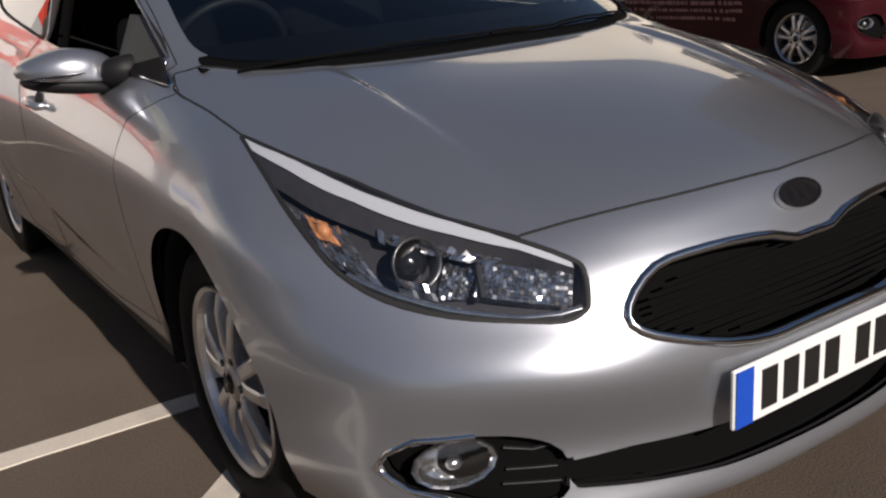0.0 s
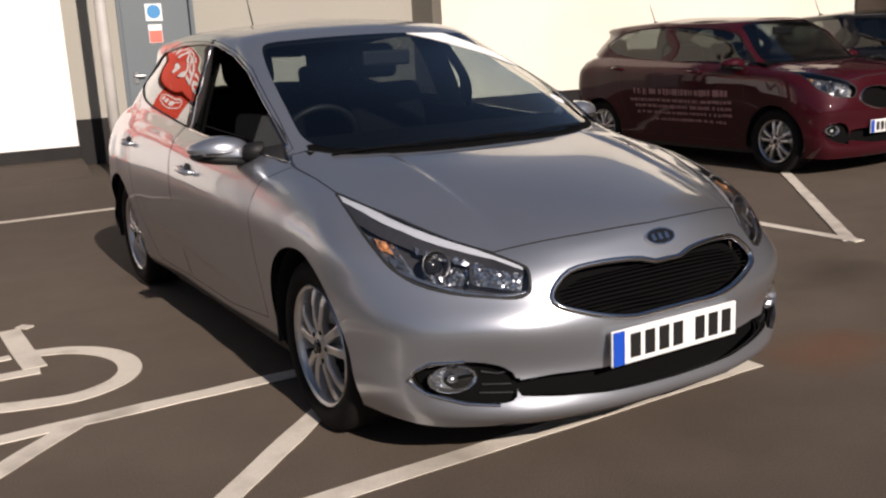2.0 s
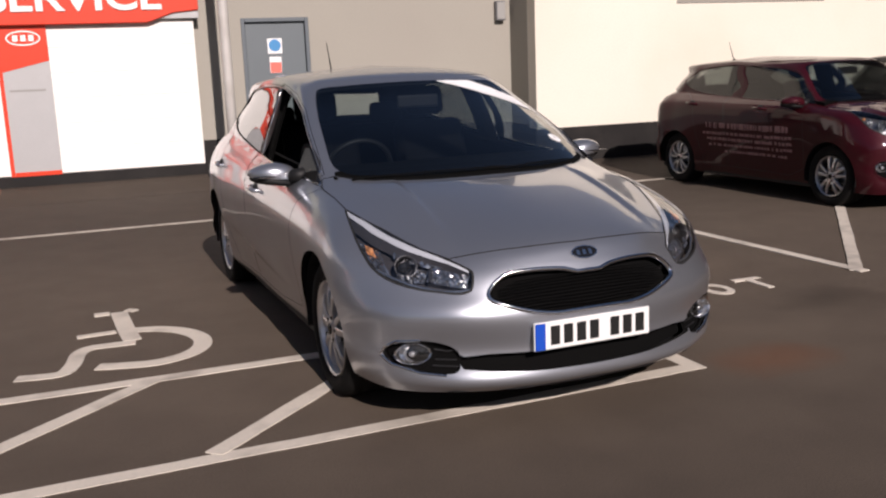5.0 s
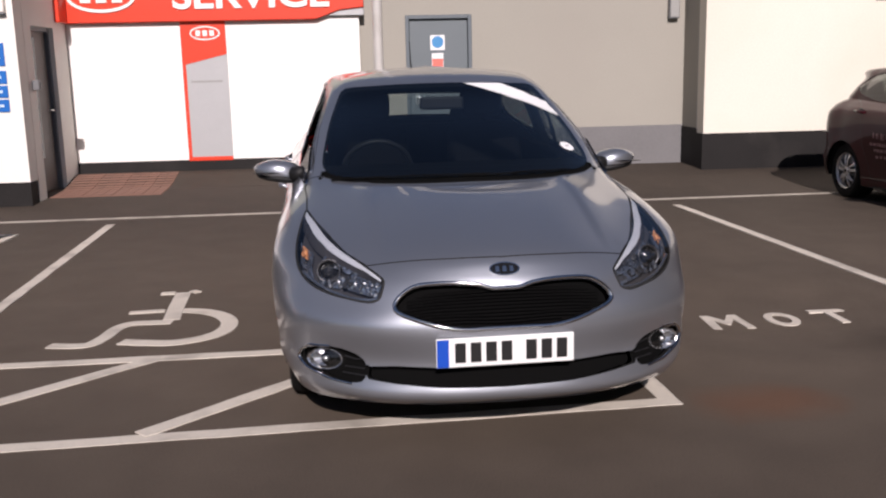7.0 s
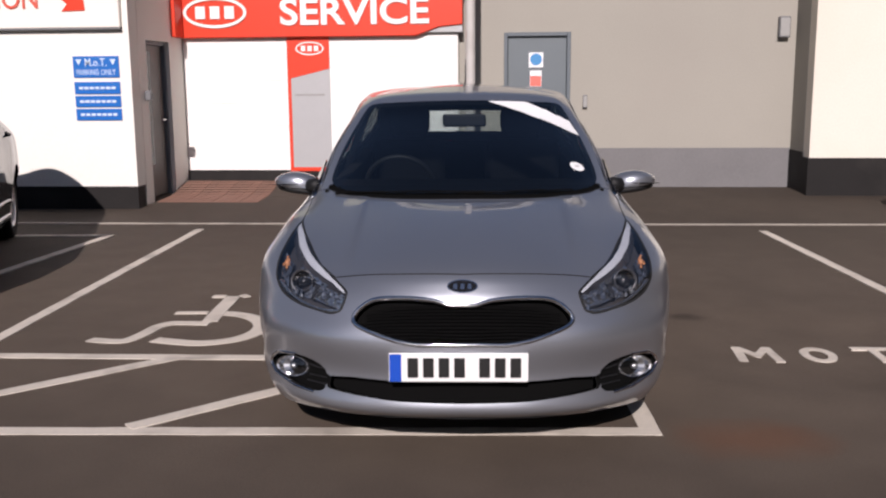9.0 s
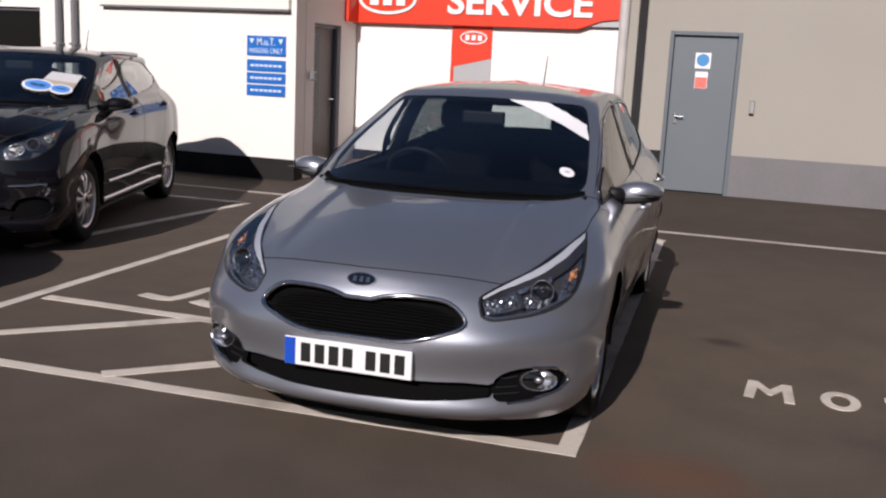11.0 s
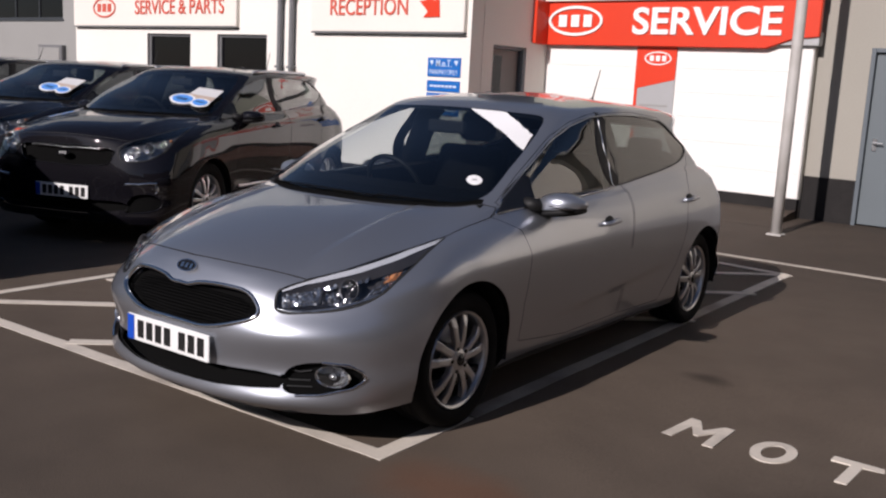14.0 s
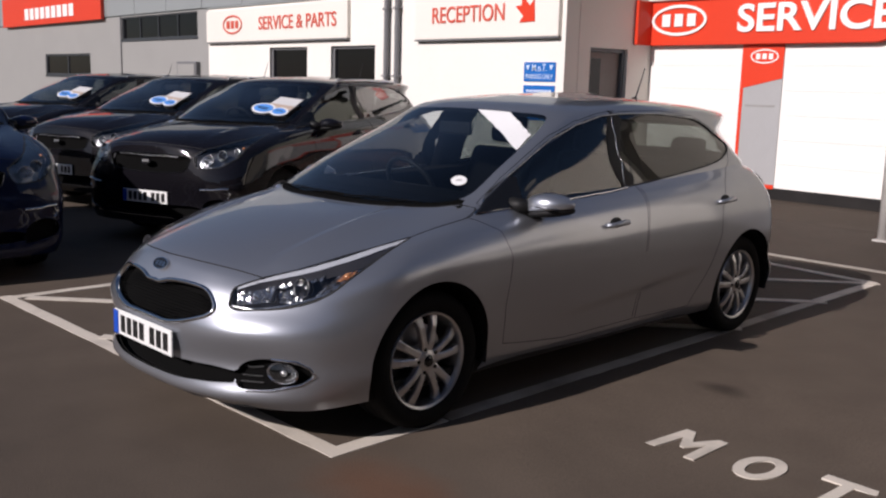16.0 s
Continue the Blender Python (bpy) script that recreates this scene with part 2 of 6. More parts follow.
SILVER = car_paint("silver metallic lacquer", (0.405, 0.425, 0.466), 0.82, 0.33, 1.0)
BLACKPAINT = car_paint("black lacquer", (0.005, 0.0045, 0.0065), 0.0, 0.5, 0.9)
MAROON = car_paint("maroon lacquer", (0.038, 0.004, 0.0075), 0.1, 0.45)
DARKBLUE = car_paint("dark blue lacquer", (0.004, 0.008, 0.032), 0.1, 0.45)
DARKGREY = car_paint("dark grey lacquer", (0.012, 0.012, 0.013), 0.1, 0.3)
CHROME = mat("chrome", (0.72, 0.72, 0.72), 0.08, 1.0, vary=0.02, bump=0.0)
SATIN = mat("satin alloy", (0.60, 0.60, 0.61), 0.36, 0.95, vary=0.04, bump=0.02)
GLOSSBLACK = mat("gloss black plastic", (0.010, 0.010, 0.011), 0.12, vary=0.0, bump=0.0)
BLACKPLASTIC = mat("matt black plastic", (0.010, 0.010, 0.0105), 0.55, vary=0.12, grain=200, bump=0.1, spec=0.25)
RUBBER = mat("tyre rubber", (0.008, 0.0078, 0.0075), 0.8, vary=0.2, scale=8, grain=120, bump=0.2, dirt=((0.016, 0.015, 0.013), 6, 0.35), spec=0.15)
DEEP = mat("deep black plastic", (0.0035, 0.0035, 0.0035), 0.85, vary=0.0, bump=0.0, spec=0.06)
LAMPGREY = mat("faceted reflector", (0.26, 0.26, 0.27), 0.28, 0.8, vary=0.25, scale=30, bump=0.0)
_n, _l = LAMPGREY.node_tree.nodes, LAMPGREY.node_tree.links
_v, _b = _n.new("ShaderNodeTexVoronoi"), _n.new("ShaderNodeBump")
_v.inputs["Scale"].default_value = 24
_b.inputs["Strength"].default_value, _b.inputs["Distance"].default_value = 0.55, 0.012
_l.new(_n["Texture Coordinate"].outputs["Object"], _v.inputs[0]), _l.new(_v.outputs["Distance"], _b.inputs["Height"]), _l.new(_b.outputs[0], _n["Principled BSDF"].inputs["Normal"])
REFLECTOR = mat("chrome reflector", (0.70, 0.70, 0.71), 0.14, 0.95, vary=0.15, scale=40, bump=0.0)
CARD = mat("price card", (0.62, 0.62, 0.62), 0.6, vary=0.05, scale=8, bump=0.0)
TANCARD = mat("tan card print", (0.48, 0.38, 0.31), 0.6, vary=0.1, scale=12, bump=0.0)
LIGHTBLOCK = mat("dark brown of the added unseen walls", (0.12, 0.095, 0.08), 0.9, vary=0.2, scale=1.5, grain=30, bump=0.3)
LAMPSATIN = mat("satin lamp frame", (0.055, 0.055, 0.060), 0.3, 0.6, vary=0.15, scale=25, bump=0.0)
DOORBROWN = mat("grey brown door paint", (0.125, 0.11, 0.10), 0.5, vary=0.08)
GAP = mat("gap rubber and handle recess shade", (0.008, 0.008, 0.008), 0.7, vary=0.0, bump=0.0)
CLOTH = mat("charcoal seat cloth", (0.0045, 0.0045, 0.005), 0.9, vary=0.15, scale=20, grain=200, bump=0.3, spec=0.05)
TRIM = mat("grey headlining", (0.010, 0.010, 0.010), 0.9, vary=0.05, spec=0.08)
SCREEN = glass("windscreen glass", (0.68, 0.74, 0.76))
SIDEGLASS = glass("tinted side glass", (0.62, 0.68, 0.66))
DARKGLASS = glass("privacy glass", (0.20, 0.22, 0.21))
LENS = glass("clear lamp lens", (0.90, 0.92, 0.93))
WHITELENS = mat("white light guide", (0.50, 0.51, 0.55), 0.25, vary=0.02, bump=0.0, coat=0.5)
LAMPBLACK = mat("dark lamp housing", (0.045, 0.043, 0.046), 0.22, vary=0.1, scale=30, bump=0.0, spec=0.25)
GRAPHITE = mat("graphite plastic", (0.010, 0.010, 0.011), 0.5, vary=0.1, scale=20, grain=200, bump=0.05)
AMBER = mat("amber bulb", (0.55, 0.24, 0.10), 0.2, vary=0.05, bump=0.0, coat=0.6)
REDLENS = mat("red lamp lens", (0.30, 0.008, 0.008), 0.12, vary=0.02, bump=0.0, coat=0.8)
PLATE = mat("white number plate", (0.80, 0.80, 0.78), 0.35, vary=0.02, bump=0.0)
PLATEBLUE = mat("blue plate band", (0.01, 0.07, 0.45), 0.35, vary=0.02, bump=0.0)
INK = mat("black ink", (0.012, 0.012, 0.012), 0.45, vary=0.0, bump=0.0)
PAPER = mat("white paper", (0.80, 0.80, 0.80), 0.7, vary=0.03, bump=0.02)
STICKERBLUE = mat("bright blue card", (0.09, 0.30, 0.76), 0.5, vary=0.05, bump=0.0)
PINKINK = mat("faded pink vinyl", (0.27, 0.13, 0.135), 0.5, vary=0.15, scale=10, bump=0.0)


# ---- helpers for meshes ----
def part(name, bm, material, parent=None, label="", smooth=False):
    """Links a bmesh (or a ready mesh) as one object under a thing or a part."""
    if isinstance(bm, bmesh.types.BMesh):
        me = bpy.data.meshes.new(name)
        bm.to_mesh(me)
        bm.free()
    else:
        me = bm
    if smooth:
        me.polygons.foreach_set("use_smooth", [True] * len(me.polygons))
    if material and not me.materials:
        me.materials.append(material)
    ob = new(name, me)
    ob.parent = parent
    if label:
        ob["label"] = label
    return ob


def box(x0, x1, y0, y1, z0, z1, bevel=0.0, bm=None, seg=1):
    bm = bm or bmesh.new()
    r = bmesh.ops.create_cube(bm, size=1.0)
    for v in r["verts"]:
        v.co = Vector((x0 + (v.co.x + 0.5) * (x1 - x0), y0 + (v.co.y + 0.5) * (y1 - y0), z0 + (v.co.z + 0.5) * (z1 - z0)))
    if bevel:
        es = {e for v in r["verts"] for e in v.link_edges}
        bmesh.ops.bevel(bm, geom=list(es), offset=bevel, segments=seg, affect="EDGES", profile=0.5)
    return bm


def prism(pts, depth, m=None, bm=None, bevel=0.0):
    """A flat outline in x, y made into a slab from z = 0 to depth, laid by the matrix m."""
    bm = bm or bmesh.new()
    vs = [bm.verts.new((p[0], p[1], 0)) for p in pts]
    f = bm.faces.new(vs)
    f.normal_update()
    if f.normal.z < 0:
        f.normal_flip()
    top = bmesh.ops.extrude_face_region(bm, geom=[f])
    tv = [g for g in top["geom"] if isinstance(g, bmesh.types.BMVert)]
    for v in tv:
        v.co.z += depth
    allv = vs + tv
    if bevel:
        tf = [g for g in top["geom"] if isinstance(g, bmesh.types.BMFace)]
        es = list({e for q in tf for e in q.edges})
        r = bmesh.ops.bevel(bm, geom=es, offset=bevel, segments=1, affect="EDGES")
        allv = list({v for v in allv if v.is_valid} | set(r["verts"]))
    if m:
        bmesh.ops.transform(bm, matrix=m, verts=allv)
    bmesh.ops.recalc_face_normals(bm, faces=bm.faces)
    return bm


def lathe(profile, n=48, bm=None, axis="x"):
    """Turns a list of (radius, along) round the x axis."""
    bm = bm or bmesh.new()
    rows = []
    for r, a in profile:
        rows.append([bm.verts.new((a, r * math.cos(2 * math.pi * i / n), r * math.sin(2 * math.pi * i / n))) for i in range(n)])
    for p, q in zip(rows, rows[1:]):
        for i in range(n):
            bm.faces.new((p[i], p[(i + 1) % n], q[(i + 1) % n], q[i]))
    bmesh.ops.recalc_face_normals(bm, faces=bm.faces)
    return bm


def tube(points, radius, n=8, bm=None):
    """A round bar along points."""
    bm = bm or bmesh.new()
    pts = [Vector(p) for p in points]
    rows = []
    for i, p in enumerate(pts):
        d = (pts[min(i + 1, len(pts) - 1)] - pts[max(i - 1, 0)]).normalized()
        a = d.cross(Vector((0, 0, 1)) if abs(d.z) < 0.9 else Vector((1, 0, 0))).normalized()
        b = d.cross(a)
        r = radius[i] if isinstance(radius, (list, tuple)) else radius
        rows.append([bm.verts.new(p + r * (math.cos(2 * math.pi * k / n) * a + math.sin(2 * math.pi * k / n) * b)) for k in range(n)])
    for p, q in zip(rows, rows[1:]):
        for k in range(n):
            bm.faces.new((p[k], p[(k + 1) % n], q[(k + 1) % n], q[k]))
    bm.faces.new(rows[0][::-1]), bm.faces.new(rows[-1])
    bmesh.ops.recalc_face_normals(bm, faces=bm.faces)
    return bm


def ellipse(cx, cy, a, b, n=40, t0=0.0, t1=2 * math.pi):
    return [(cx + a * math.cos(t0 + (t1 - t0) * i / n), cy + b * math.sin(t0 + (t1 - t0) * i / n)) for i in range(n)]


def ring_slab(cx, cy, a, b, w, depth, m, bm=None, n=48):
    """A raised oval ring."""
    bm = bm or bmesh.new()
    rows = []
    for da, z in ((0, 0), (0, depth), (-w, depth), (-w, 0)):
        rows.append([bm.verts.new(m @ Vector((x, y, z))) for x, y in ellipse(cx, cy, a + da, b + da, n)])
    for p, q in zip(rows, rows[1:]):
        for i in range(n):
            bm.faces.new((p[i], p[(i + 1) % n], q[(i + 1) % n], q[i]))
    bmesh.ops.recalc_face_normals(bm, faces=bm.faces)
    return bm


def lettering(text, width, height, depth, m, bold=0.012):
    """Raised letters of the built-in font, from x = 0 to width and y = 0 to height, laid by m."""
    cu = bpy.data.curves.new("lettering", "FONT")
    cu.body, cu.size, cu.extrude, cu.offset, cu.resolution_u = text, 1.0, 0.5, bold, 6
    ob = bpy.data.objects.new("lettering", cu)
    scene.collection.objects.link(ob)
    bpy.context.view_layer.update()
    me = bpy.data.meshes.new_from_object(ob.evaluated_get(bpy.context.evaluated_depsgraph_get()))
    bpy.data.objects.remove(ob)
    me.materials.clear()
    co = np.empty(len(me.vertices) * 3)
    me.vertices.foreach_get("co", co)
    co = co.reshape(-1, 3)
    lo, hi = co.min(0), co.max(0)
    co = (co - lo) / (hi - lo) * (width, height, depth)
    me.vertices.foreach_set("co", co.ravel())
    me.transform(m)
    return me


def wall_face(x, y, z):
    """Local x along +x, local y up, local z towards -y (out of a wall that faces -y)."""
    return Matrix.Translation((x, y, z)) @ Matrix(((1, 0, 0, 0), (0, 0, -1, 0), (0, 1, 0, 0), (0, 0, 0, 1)))


def empty(name, label, category, group="", kind="", at=(0, 0, 0)):
    ob = new(name)
    ob.location = at
    ob.empty_display_size = 0.2
    return tagged(ob, label, category, group, kind)


# ---- ground ----
def rise(y, x=99.0):
    """The yard climbs a little towards the buildings, and has a shallow hollow in the test bay."""
    t = min(max((y - 7.4) / 3.0, 0), 1)
    return 0.10 * t * t * (3 - 2 * t) - 0.05 * math.exp(-(((x - 3.45) / .74) ** 2 + ((y - 2.86) / .75) ** 2) ** 2)


def ground():
    bm = bmesh.new()
    xs = sorted({-600, -120, -40, 60, 150, 600} | {-30 + 1.5 * i for i in range(41)} | {2.2 + 0.08 * i for i in range(33)})
    ys = sorted({-600, -150, -50, -25, -12, -6, -3, 0, 5, 6.5, 14, 20, 60, 200, 600} | {7 + 0.25 * i for i in range(18)} | {1.6 + 0.08 * i for i in range(33)})
    rows = [[bm.verts.new((x, y, rise(y, x))) for x in xs] for y in ys]
    for p, q in zip(rows, rows[1:]):
        for i in range(len(xs) - 1):
            bm.faces.new((p[i], p[i + 1], q[i + 1], q[i]))
    return tagged(part("ground", bm, ASPHALT, smooth=True), "worn brown-grey asphalt of a car park", "ground", kind="structure")


ground()


COATS = [0]


def stripe(points, w, name="road_marking", label="", material=None):
    """A painted line on the asphalt: a low slab with slightly uneven edges, each coat a hair over the last."""
    COATS[0] += 1
    h = 0.003 + 0.0003 * COATS[0]
    bm = bmesh.new()
    rng = random.Random(len(points) * 7 + int(points[0][0] * 100))
    pts = []
    for (x0, y0), (x1, y1) in zip(points, points[1:]):
        k = max(2, int(math.hypot(x1 - x0, y1 - y0) / 0.12))
        pts += [(x0 + (x1 - x0) * i / k, y0 + (y1 - y0) * i / k) for i in range(k)]
    pts.append(points[-1])
    rows = []
    for i, (x, y) in enumerate(pts):
        ax, ay = pts[max(i - 1, 0)]
        bx, by = pts[min(i + 1, len(pts) - 1)]
        ln = math.hypot(bx - ax, by - ay)
        nx, ny = -(by - ay) / ln, (bx - ax) / ln
        j0, j1 = w / 2 + rng.uniform(-0.003, 0.003), w / 2 + rng.uniform(-0.003, 0.003)
        z = rise(y)
        rows.append([bm.verts.new((x + nx * s, y + ny * s, z + q)) for s, q in ((j0, 0.0005), (j0, h), (-j1, h), (-j1, 0.0005))])
    for p, q in zip(rows, rows[1:]):
        for k in range(3):
            bm.faces.new((p[k], p[k + 1], q[k + 1], q[k]))
    bm.faces.new(rows[0]), bm.faces.new(rows[-1][::-1])
    bmesh.ops.recalc_face_normals(bm, faces=bm.faces)
    return tagged(part(name, bm, material or LINE), label or "worn off-white painted bay line on asphalt", "road marking", "bay lines", "structure")


W = 0.085
stripe([(-1.20, 1.290), (2.43, 1.492)], W)                      # front edge of the wide bay
stripe([(2.388, 1.525), (2.358, 2.10)], W)
# middle stretch: the shadow beside the car is put into the paint colour
stripe([(2.357, 2.12), (2.162, 5.92)], W, label="rubbed bay line, darkened in colour for the car's shadow", material=LINEWORNSHADED)
stripe([(2.161, 5.94), (2.11, 6.93)], W)                         # its long edge beside the test bay
stripe([(-1.13, 1.33), (-1.44, 7.08)], W)                       # its other long edge
stripe([(-1.10, 2.44), (1.22, 2.50)], W)                        # inner line behind the front hatching
stripe([(1.20, 2.54), (0.98, 7.02)], W)                         # inner line beside the long hatching
stripe([(0.94, 7.06), (2.10, 6.97)], W)
for c, x0, x1 in ((2.47, -1.07, -0.02), (1.25, 0.16, 1.17), (2.45, 1.22, 2.27), (3.72, 1.15, 2.22), (4.84, 1.10, 2.14)):
    stripe([(x0, x0 + c), (x1, x1 + c)], W, label="worn off-white diagonal hatching line on asphalt")
stripe([(-16, 7.37), (-4, 7.44), (3, 7.53), (8, 7.62), (16, 7.75)], 0.075, label="long thin worn line along the bay ends", material=LINEWORNSHADED)
stripe([(4.27, 7.10), (4.50, 2.64)], W)                         # test bay, far edge
stripe([(4.47, 2.68), (6.9, 5.55)], W, label="worn off-white slanting bay line on asphalt")
stripe([(-2.33, 3.6), (-2.2, 6.62), (-5.2, 6.45)], W)
stripe([(-5.1, 4.2), (-5.2, 6.45)], W)


def flat_mark(name, label, polys, h=0.004):
    bm = bmesh.new()
    for i, poly in enumerate(polys):
        y = sum(p[1] for p in poly) / len(poly)
        prism(poly, h + 0.0006 * i, Matrix.Translation((0, 0, rise(y) + 0.0005)), bm)
    return tagged(part(name, bm, LINE), label, "road marking", kind="structure")


def thick(points, w):
    """The outline of a bent stroke of width w."""
    left, right = [], []
    for i, p in enumerate(points):
        a, b = Vector(points[max(i - 1, 0)]), Vector(points[min(i + 1, len(points) - 1)])
        d = (b - a).normalized()
        nrm = Vector((-d.y, d.x)) * w / 2
        left.append((p[0] + nrm.x, p[1] + nrm.y)), right.append((p[0] - nrm.x, p[1] - nrm.y))
    return left + right[::-1]


def bend(points, k=5):
    """A smooth line through the points."""
    out = []
    for i in range(len(points) - 1):
        a, b, c, d = (Vector(points[min(max(i + q, 0), len(points) - 1)]) for q in (-1, 0, 1, 2))
        for j in range(k):
            t = j / k
            out.append(tuple(0.5 * (2 * b + (c - a) * t + (2 * a - 5 * b + 4 * c - d) * t * t + (3 * b - a - 3 * c + d) * t ** 3)))
    return out + [points[-1]]


def wheelchair_mark():
    """A painted sign of a seated figure in a wheelchair, as plain strokes."""
    rim = [(-0.08, 3.47), (0.06, 3.43), (0.19, 3.32), (0.27, 3.15), (0.27, 2.97), (0.19, 2.83), (0.03, 2.75), (-0.13, 2.77), (-0.27, 2.81)]
    leg = [(-0.65, 2.79), (-0.52, 2.765), (-0.43, 2.78), (-0.385, 2.92), (-0.365, 3.10), (-0.31, 3.19), (-0.22, 3.20), (-0.07, 3.195)]
    return flat_mark("wheelchair_marking", "worn white wheelchair sign painted on asphalt",
                     [thick(bend(rim), 0.10), thick(bend(leg, 3), 0.085), thick([(-0.085, 3.245), (-0.115, 3.55), (-0.145, 3.95)], 0.10),
                      thick([(-0.38, 3.455), (-0.17, 3.475)], 0.06), thick([(-0.29, 3.945), (-0.2, 3.95)], 0.075), thick([(-0.09, 3.95), (-0.05, 3.985)], 0.075)])


wheelchair_mark()


# letters on the asphalt of the test bay
def ground_letters():
    """The letters M, O and T, each of brushed strokes."""
    g = empty("painted_word", "worn white letters MOT painted on asphalt", "road marking", kind="structure")
    z = Matrix.Translation((0, 0, -0.0485))
    y0, y1 = 2.70, 2.99
    part("letter", prism([(3.035, y0), (3.085, y0), (3.100, y1 - .10), (3.150, y0 + .09), (3.172, y0 + .09), (3.222, y1 - .10), (3.232, y0), (3.282, y0), (3.268, y1), (3.22, y1), (3.161, y0 + .17), (3.100, y1), (3.05, y1)], 0.006, z), LINE, g)
    part("letter", ring_slab(3.50, (y0 + y1) / 2 + .01, .095, .142, .048, 0.006, z, n=32), LINE, g)
    part("letter", prism([(3.80, y0 + .02), (3.85, y0 + .02), (3.85, y1 - .035), (3.935, y1 - .035), (3.935, y1 + .02), (3.715, y1 + .02), (3.715, y1 - .035), (3.80, y1 - .035)], 0.008, z), LINE, g)


ground_letters()


# ---- buildings ----
def wall_with_holes(name, label, x0, x1, z0, z1, y, thickness, holes, material, axis="x"):
    """A wall from y to y + thickness with openings that go through. holes: (x0, x1, z0, z1)."""
    xs = sorted({x0, x1, *(h[0] for h in holes), *(h[1] for h in holes)})
    zs = sorted({z0, z1, *(h[2] for h in holes), *(h[3] for h in holes)})
    bm = bmesh.new()
    for a, b in zip(xs, xs[1:]):
        col = [(c, d) for c, d in zip(zs, zs[1:]) if not any(h[0] <= a and b <= h[1] and h[2] <= c and d <= h[3] for h in holes)]
        merged = []
        for c, d in col:
            if merged and abs(merged[-1][1] - c) < 1e-6:
                merged[-1] = (merged[-1][0], d)
            else:
                merged.append((c, d))
        for c, d in merged:
            if axis == "x":
                box(a, b, y, y + thickness, c, d, bm=bm)
            else:
                box(y, y + thickness, a, b, c, d, bm=bm)
    bmesh.ops.remove_doubles(bm, verts=bm.verts, dist=1e-5)
    seen, dead = {}, []
    for f in bm.faces:
        key = tuple(sorted(v.index for v in f.verts))
        c = f.calc_center_median()
        key = (round(c.x, 4), round(c.y, 4), round(c.z, 4), round(f.calc_area(), 5))
        if key in seen:
            dead += [f, seen[key]]
        seen[key] = f
    bmesh.ops.delete(bm, geom=list(set(dead)), context="FACES")
    return tagged(part(name, bm, material), label, "wall", kind="structure")


TOP = 4.6


def window(name, x0, x1, z0, z1, y, panes, label, fw=0.05, material=WINFRAME):
    w = tagged(part(name, box(x0 - 0.03, x1 + 0.03, y - 0.04, y + 0.05, z0 - 0.05, z0, 0.006), material), label, "window", kind="structure")
    bm = bmesh.new()
    box(x0, x0 + fw, y, y + 0.06, z0, z1, 0.004, bm), box(x1 - fw, x1, y, y + 0.06, z0, z1, 0.004, bm)
    box(x0 + fw, x1 - fw, y, y + 0.06, z0, z0 + fw, 0.004, bm), box(x0 + fw, x1 - fw, y, y + 0.06, z1 - fw, z1, 0.004, bm)
    fr = part("window_frame", bm, material, w)
    for i in range(1, panes):
        x = x0 + (x1 - x0) * i / panes
        part("mullion", box(x - fw / 2, x + fw / 2, y + 0.003, y + 0.057, z0 + fw, z1 - fw, 0.004), material, w)
    for i in range(panes):
        a, b = x0 + (x1 - x0) * i / panes + fw * 0.6, x0 + (x1 - x0) * (i + 1) / panes - fw * 0.6
        part("pane", box(a, b, y + 0.025, y + 0.033, z0 + fw * 0.7, z1 - fw * 0.7), WINGLASS, w)
    return w


